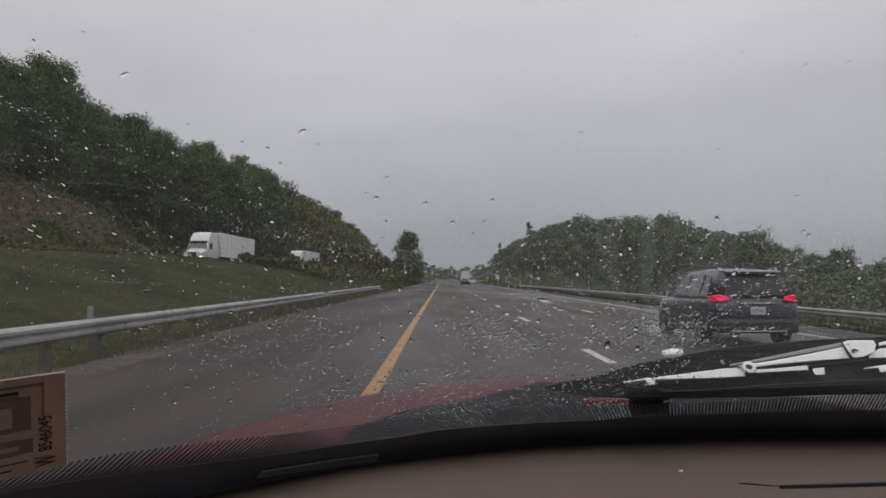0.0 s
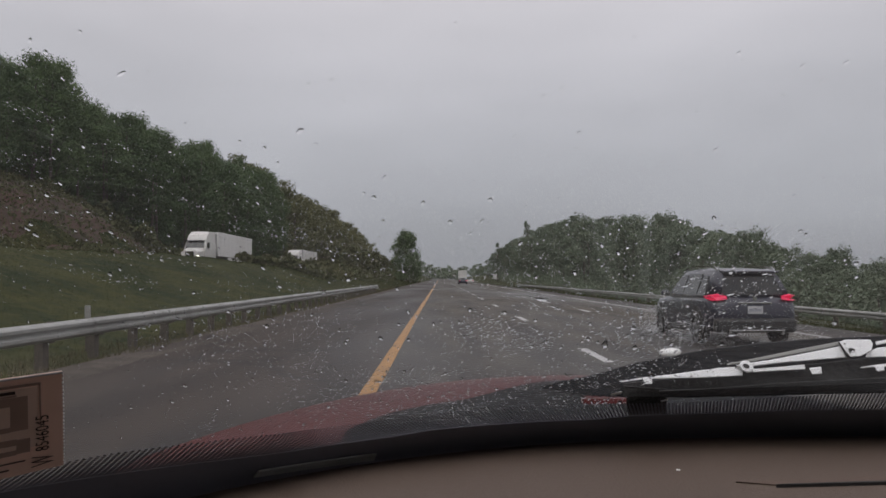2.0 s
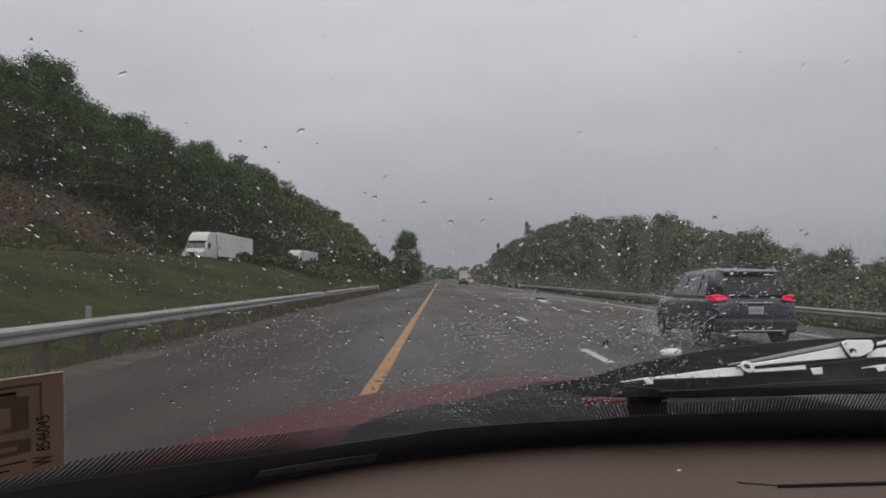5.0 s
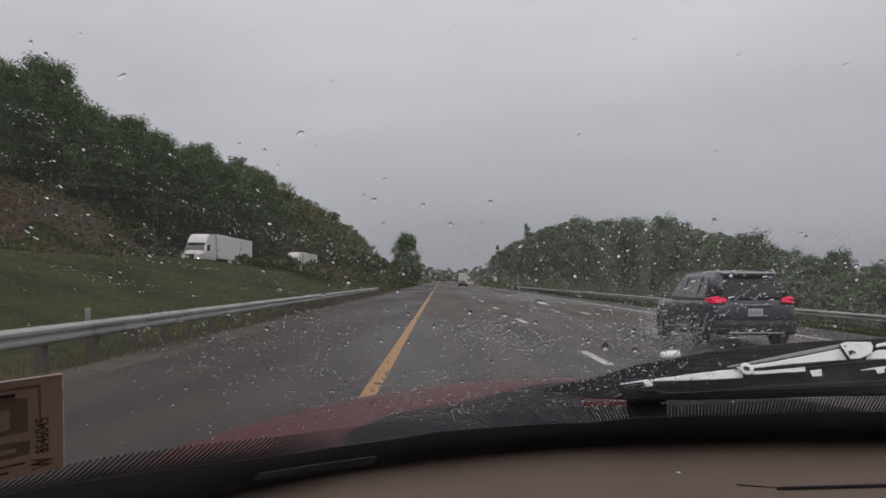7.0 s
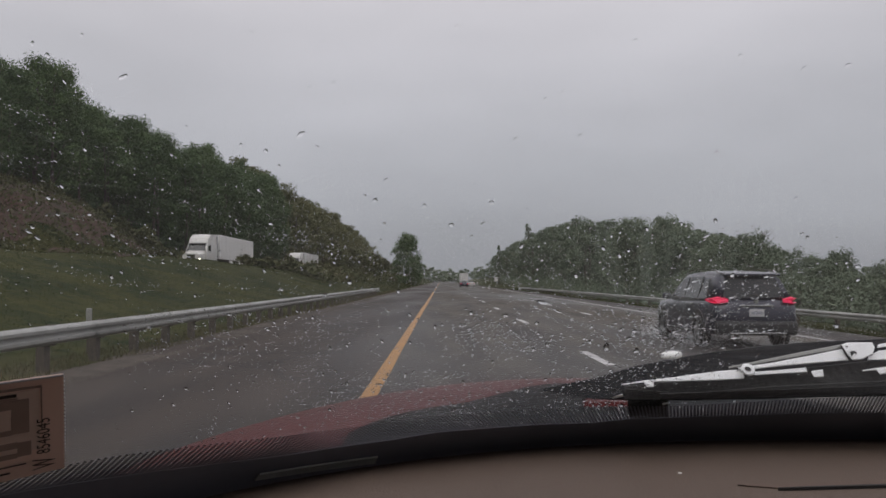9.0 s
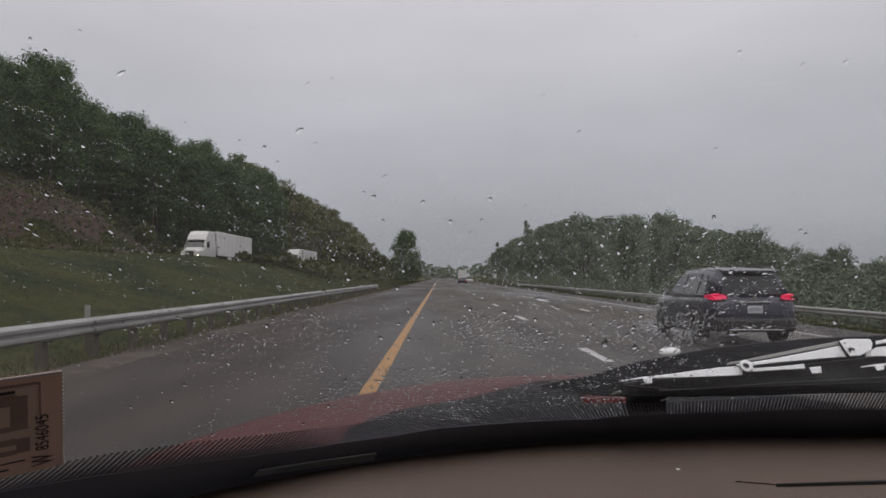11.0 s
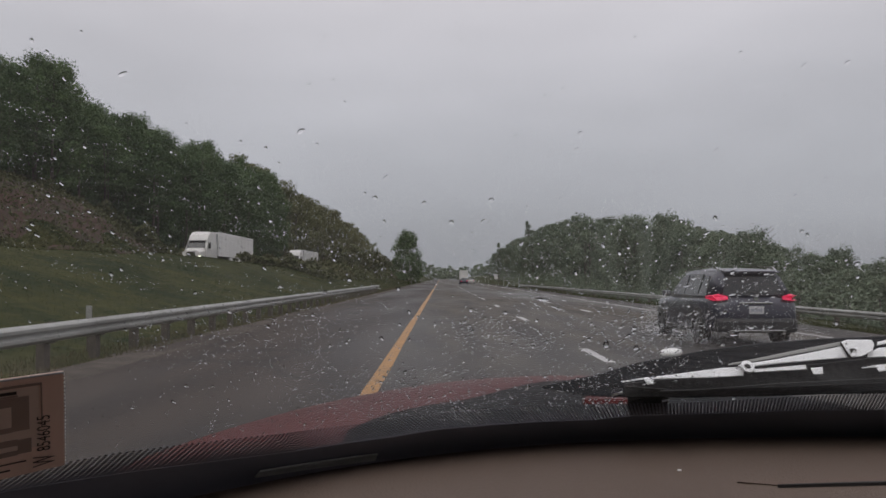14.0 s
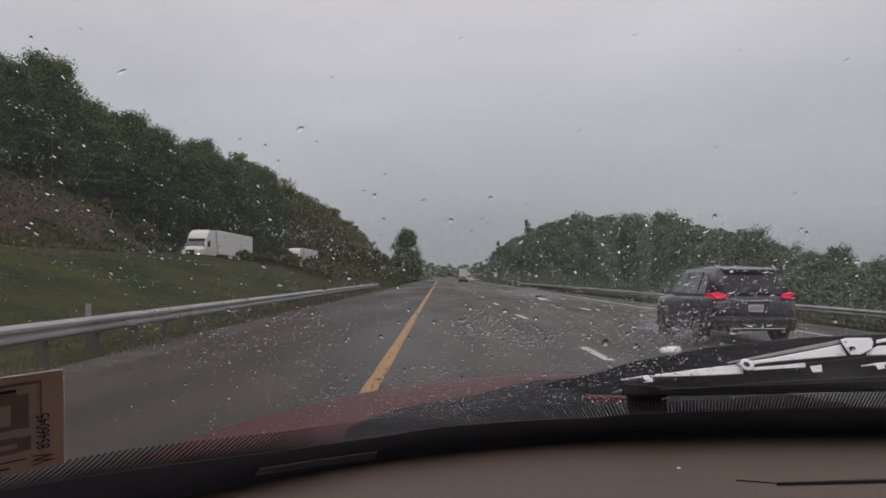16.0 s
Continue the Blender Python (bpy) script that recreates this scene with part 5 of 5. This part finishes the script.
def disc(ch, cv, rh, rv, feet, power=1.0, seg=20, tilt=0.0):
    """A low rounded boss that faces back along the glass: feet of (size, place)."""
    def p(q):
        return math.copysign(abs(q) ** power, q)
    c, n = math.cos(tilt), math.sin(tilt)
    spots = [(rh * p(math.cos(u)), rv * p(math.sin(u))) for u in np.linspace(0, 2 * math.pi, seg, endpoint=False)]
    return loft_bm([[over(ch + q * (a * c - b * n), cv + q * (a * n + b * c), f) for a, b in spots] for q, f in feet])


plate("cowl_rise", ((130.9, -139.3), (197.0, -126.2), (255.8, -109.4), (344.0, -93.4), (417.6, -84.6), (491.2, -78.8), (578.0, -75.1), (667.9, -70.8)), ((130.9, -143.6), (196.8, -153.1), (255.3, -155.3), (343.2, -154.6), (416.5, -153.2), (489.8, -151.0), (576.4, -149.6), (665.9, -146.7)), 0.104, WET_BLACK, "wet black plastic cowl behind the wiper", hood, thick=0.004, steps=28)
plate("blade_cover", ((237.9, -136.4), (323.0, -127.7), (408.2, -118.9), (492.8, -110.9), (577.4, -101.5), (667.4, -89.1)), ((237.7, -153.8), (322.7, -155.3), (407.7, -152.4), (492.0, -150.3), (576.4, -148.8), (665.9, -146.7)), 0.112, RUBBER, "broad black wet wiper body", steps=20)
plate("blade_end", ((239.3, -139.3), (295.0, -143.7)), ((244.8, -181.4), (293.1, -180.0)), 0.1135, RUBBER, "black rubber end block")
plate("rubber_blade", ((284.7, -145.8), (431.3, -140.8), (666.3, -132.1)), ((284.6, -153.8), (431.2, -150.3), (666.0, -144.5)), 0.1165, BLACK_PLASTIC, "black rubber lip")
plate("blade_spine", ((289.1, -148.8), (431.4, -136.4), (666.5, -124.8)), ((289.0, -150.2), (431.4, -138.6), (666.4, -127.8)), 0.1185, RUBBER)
plate("secondary_lever", ((235.7, -133.5), (267.3, -128.7), (298.9, -125.5), (330.4, -121.1), (362.0, -117.1), (393.6, -114.6)), ((235.7, -135.3), (267.3, -131.3), (298.8, -130.6), (330.3, -129.8), (361.9, -128.8), (393.4, -127.0)), 0.1210, WIPER_SHEEN, "wet metal lever with the sky's sheen painted white", steps=15)
plate("clip", ((262.9, -129.8), (275.4, -128.4)), ((266.5, -137.5), (276.0, -137.5)), 0.1225, WIPER_SHEEN, steps=2)
plate("bracket", ((406.8, -118.2), (440.6, -115.7), (473.7, -112.4)), ((406.7, -122.9), (440.5, -120.8), (475.7, -119.0)), 0.1215, WIPER_SHEEN)
plate("clip", ((480.2, -117.1), (495.6, -115.3)), ((484.4, -125.5), (496.9, -124.8)), 0.1225, WIPER_SHEEN, steps=2)
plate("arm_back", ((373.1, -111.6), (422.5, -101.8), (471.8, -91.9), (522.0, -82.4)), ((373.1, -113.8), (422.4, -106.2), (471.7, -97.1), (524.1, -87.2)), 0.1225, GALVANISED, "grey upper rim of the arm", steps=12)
plate("arm", ((384.8, -113.1), (431.9, -106.2), (478.3, -97.4), (525.6, -87.9)), ((393.6, -116.4), (439.9, -110.9), (485.5, -106.9), (531.8, -103.6)), 0.1240, WIPER_SHEEN, "wet metal arm with the sky's sheen painted white", steps=12)
plate("arm_root", ((567.6, -83.2), (668.1, -62.7)), ((567.5, -87.6), (667.9, -68.6)), 0.1240, WIPER_SHEEN)
plate("arm_root", ((555.5, -97.8), (568.9, -90.9), (582.8, -89.8), (667.7, -76.6)), ((553.9, -103.3), (568.6, -102.9), (582.6, -102.6), (667.3, -94.2)), 0.1240, WIPER_SHEEN, steps=15)
plate("bracket", ((547.0, -116.1), (565.4, -113.1), (667.1, -102.2)), ((547.0, -117.5), (565.4, -116.1), (666.8, -111.7)), 0.1215, WIPER_SHEEN)
plate("clip", ((564.7, -114.6), (577.2, -113.9)), ((569.6, -121.9), (578.5, -120.4)), 0.1225, WIPER_SHEEN, steps=2)
# two highlights at the blade's end, laid on as small white plates
plate("tip", ((221.7, -150.6), (235.6, -146.6)), ((221.6, -153.1), (235.6, -150.2)), 0.1190, WIPER_SHEEN, steps=2)
plate("tip", ((286.0, -158.6), (296.3, -156.8)), ((287.5, -161.1), (295.5, -158.9)), 0.1190, WIPER_SHEEN, steps=2)
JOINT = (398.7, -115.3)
knob = part("joint", disc(*JOINT, 9.6, 7.4, ((1, 0.119), (1, 0.1265), (0.8, 0.1280)), tilt=-0.5), WIPER_SHEEN, wiper, "round metal joint")
# shade in the joint's hole laid on as a dark disc
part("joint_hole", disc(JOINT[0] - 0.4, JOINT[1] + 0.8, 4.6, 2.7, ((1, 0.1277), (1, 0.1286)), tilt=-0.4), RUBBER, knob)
cap = plate("pivot_cap", ((520.5, -83.2), (527.9, -80.3), (560.3, -80.3), (563.8, -86.1)), ((527.6, -94.1), (534.1, -102.9), (546.6, -102.2), (561.4, -94.9)), 0.1290, WIPER_SHEEN, "wet metal pivot cap", thick=0.006, steps=12)
# shade in the cap's dent and along its edge laid on as dark plates
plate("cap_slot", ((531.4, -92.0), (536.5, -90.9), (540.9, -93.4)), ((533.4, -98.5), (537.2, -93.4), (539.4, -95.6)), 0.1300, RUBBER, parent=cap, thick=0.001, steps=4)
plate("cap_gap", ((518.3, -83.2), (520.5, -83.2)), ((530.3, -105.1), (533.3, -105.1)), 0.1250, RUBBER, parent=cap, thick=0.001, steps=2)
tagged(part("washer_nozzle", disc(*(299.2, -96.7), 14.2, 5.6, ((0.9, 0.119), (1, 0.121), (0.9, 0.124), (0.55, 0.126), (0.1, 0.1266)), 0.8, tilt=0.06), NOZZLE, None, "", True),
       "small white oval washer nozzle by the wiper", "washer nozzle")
# red patch added on top of the cowl, placed to fit the camera's view
corner = [[(X, Y, hood_z(X, Y) + h) for Y, h in ((1.47, 0.0), (1.49, 0.017), (Y1, 0.019), (Y1 + 0.02, 0.0))] for X, Y1 in ((0.275, 1.495), (0.30, 1.53), (0.34, 1.57), (0.385, 1.585))]
part("hood_patch", loft_bm(corner), HOOD_RED, hood, "red patch laid on the cowl where the hood shows")

# dashboard
dash = thing("dashboard", pose(0, 0, 0), "tan textured car dashboard below the windscreen", "dashboard")
bm = bmesh.new()
dx = np.linspace(-0.36, 1.15, 70)
rows = []
for X in dx:
    col = []
    for k in range(15):
        q = 0.004 + 0.508 * k / 14
        z = BASE_Z + 0.001 - 0.004 * math.exp(-q / 0.012) + 0.004 * math.sin(q * 9 + X) - 0.20 * max(0, q - 0.3) ** 1.5
        col.append(bm.verts.new((X, max(base_y(X) - q, 0.20 - 0.2 * k / 14), z)))
    col.append(bm.verts.new((X, col[-1].co.y - 0.01, 0.75)))
    rows.append(col)
for a, b in zip(rows, rows[1:]):
    for k in range(15):
        bm.faces.new((a[k], a[k + 1], b[k + 1], b[k]))
part("dash_top", bm, DASH_TAN, dash, "tan textured vinyl top", True)
# shade along the recess's edge laid on as a dark bar
gap = [[(X, Y - w, BASE_Z - 0.006), (X, Y - w, BASE_Z + 0.0068), (X, Y + w, BASE_Z + 0.0068), (X, Y + w, BASE_Z - 0.006)]
       for X, Y, w in ((0.25, 0.5747, 0.0003), (0.262, 0.5762, 0.0011), (0.335, 0.5835, 0.0018), (0.8, 0.628, 0.0022))]
part("recess_edge", loft_bm(gap), DASH_DARK, dash, "narrow dark bar for the recess's shaded edge")
# recess in the top, drawn as a thin plate with its own tan
recess_plate = [[(X, Y0, BASE_Z - 0.010), (X, Y0, BASE_Z + 0.0053), (X, Y1 - 0.002, BASE_Z + 0.0058), (X, Y1, BASE_Z + 0.004), (X, Y1, BASE_Z - 0.010)]
       for X, Y0, Y1 in ((0.2247, 0.5875, 0.5885), (0.26, 0.577, 0.5925), (0.345, 0.5858, 0.6043), (0.8, 0.6305, 0.664))]
part("recess_plate", loft_bm(recess_plate), DASH_RECESS, dash, "wedge-shaped plate standing in for a recess", False)
bm = bmesh.new()
bmesh.ops.create_icosphere(bm, subdivisions=1, radius=0.0014, matrix=pose(0.192, 0.6227, BASE_Z + 0.0056) @ Matrix.Diagonal((1.4, 1, 0.6, 1)))
tagged(part("crumb", bm, NOZZLE), "tiny pale crumb lying on the dashboard", "crumb")


def bilinear(c, u, v, n):
    """c: (x, s) of bottom-right, top-right, bottom-left, top-left; u leftwards, v upwards."""
    x, s = [(1 - u) * ((1 - v) * c[0][k] + v * c[1][k]) + u * ((1 - v) * c[2][k] + v * c[3][k]) for k in (0, 1)]
    return screen(x, s, n)


def stuck(name, c, u0, u1, v0, v1, n, thick, mat, parent=None, label="", steps=6):
    rings = []
    for k in range(steps + 1):
        u = u0 + (u1 - u0) * k / steps
        rings.append([bilinear(c, u, v0, n), bilinear(c, u, v1, n), bilinear(c, u, v1, n - thick), bilinear(c, u, v0, n - thick)])
    return part(name, loft_bm(rings), mat, parent, label)


STICKER = ((-0.2193, 0.1055), (-0.1854, 0.2317), (-0.2432, 0.1008), (-0.2059, 0.2282))
sticker = thing("inspection_sticker", pose(0, 0, 0), "tan paper sticker with dark print inside the windscreen", "sticker")
stuck("paper", STICKER, 0.0, 1.7, 0.0, 1.0, -0.0016, 0.0003, PAPER, sticker)
stuck("pale_field", STICKER, 0.40, 1.7, 0.30, 0.90, -0.0020, 0.0002, PAPER_LIGHT, sticker)
stuck("frame_line", STICKER, 0.36, 0.385, 0.50, 0.93, -0.0023, 0.0002, PRINT_GREY, sticker)
stuck("frame_line", STICKER, 0.36, 1.7, 0.915, 0.935, -0.0023, 0.0002, PRINT_GREY, sticker)
for u0, u1, v0, v1 in ((0.57, 0.84, 0.505, 0.83), (0.84, 1.4, 0.50, 0.55), (0.84, 1.4, 0.75, 0.83), (0.74, 1.3, 0.835, 0.85), (0.54, 0.75, 0.26, 0.41), (0.75, 1.4, 0.355, 0.42), (0.75, 1.4, 0.25, 0.30)):
    stuck("printed_block", STICKER, u0, u1, v0, v1, -0.0023, 0.0002, PRINT_GREY, sticker)
for u0, u1, v0, v1 in ((0.76, 1.3, 0.862, 0.888), (0.62, 1.3, 0.165, 0.175), (0.86, 1.3, 0.09, 0.105)):
    stuck("printed_bar", STICKER, u0, u1, v0, v1, -0.0025, 0.0002, PRINT, sticker)
for k in range(26):
    stuck("perforation", STICKER, -0.012, 0.012, 0.02 + 0.038 * k, 0.036 + 0.038 * k, -0.0021, 0.0002, NOZZLE, sticker, steps=1)
stuck("pale_edge", STICKER, 0.0, 1.7, 0.985, 1.0, -0.0021, 0.0002, PLATE_WHITE, sticker)


def sticker_text(words, u_base, u_top, v0, v1):
    """Lettering that reads upwards along the sticker."""
    curve = bpy.data.curves.new("lettering", "FONT")
    curve.body = words
    tmp = bpy.data.objects.new("lettering", curve)
    scene.collection.objects.link(tmp)
    bpy.context.view_layer.update()
    me = bpy.data.meshes.new_from_object(tmp.evaluated_get(bpy.context.evaluated_depsgraph_get()))
    bpy.data.objects.remove(tmp)
    co = np.array([v.co[:] for v in me.vertices])
    lo, hi = co.min(0), co.max(0)
    for v in me.vertices:
        p, q = (v.co.x - lo[0]) / (hi[0] - lo[0]), (v.co.y - lo[1]) / (hi[1] - lo[1])
        v.co = bilinear(STICKER, u_base + (u_top - u_base) * q, v0 + (v1 - v0) * p, -0.0027)
    me.materials.append(PRINT)
    me.name = "lettering"
    ob = new("lettering", me)
    ob.parent = sticker
    ob["label"] = "dark printed serial number"


sticker_text("8546045", 0.245, 0.46, 0.245, 0.62)
sticker_text("W", 0.16, 0.52, 0.07, 0.19)

PLATE = ((-0.0579, 0.0103), (-0.0549, 0.0265), (-0.1454, 0.0175), (-0.1399, 0.0300))
MATT_GREY = material("dull_grey_plate", (0.26, 0.27, 0.26), 0.5, 0.0, second=(0.42, 0.42, 0.40), scale=60)
vin = tagged(stuck("identity_plate", PLATE, 0, 1, 0, 1, -0.003, 0.001, MATT_GREY), "dull grey metal strip at the foot of the windscreen", "plate")
stuck("rim_line", PLATE, 0.0, 1.0, 0.86, 1.0, -0.0041, 0.0003, GALVANISED, vin)
stuck("rim_line", PLATE, 0.0, 1.0, 0.0, 0.08, -0.0041, 0.0003, GALVANISED, vin)
stuck("printed_bar", PLATE, 0.25, 0.62, 0.42, 0.60, -0.0041, 0.0003, GALVANISED, vin)

# plain cabin that closes the car round the camera, open at the side windows
bm = bmesh.new()
front = [bm.verts.new(screen(float(x), 0.655, -0.004)) for x in np.linspace(-0.38, 1.2, 24)]
back = [bm.verts.new((float(x), -1.9, 1.60)) for x in np.linspace(-0.55, 1.3, 24)]
for i in range(23):
    bm.faces.new((front[i], front[i + 1], back[i + 1], back[i]))
bmesh.ops.solidify(bm, geom=bm.faces[:], thickness=0.03)
tagged(part("ceiling", bm, HEADLINER), "plain grey car headliner", "ceiling", kind="structure")
for name, size, at in (("wall_back", (1.9, 0.06, 1.2), (0.38, -1.93, 1.0)), ("wall_left", (0.06, 2.3, 0.75), (-0.60, -0.78, 0.78)), ("wall_right", (0.06, 2.3, 0.75), (1.36, -0.78, 0.78)),
                       ("floor", (1.9, 2.6, 0.06), (0.38, -0.65, 0.40))):
    tagged(part(name, box_bm(size, at, 0.01), HEADLINER), "plain dark car cabin lining", name.split("_")[0], kind="structure")
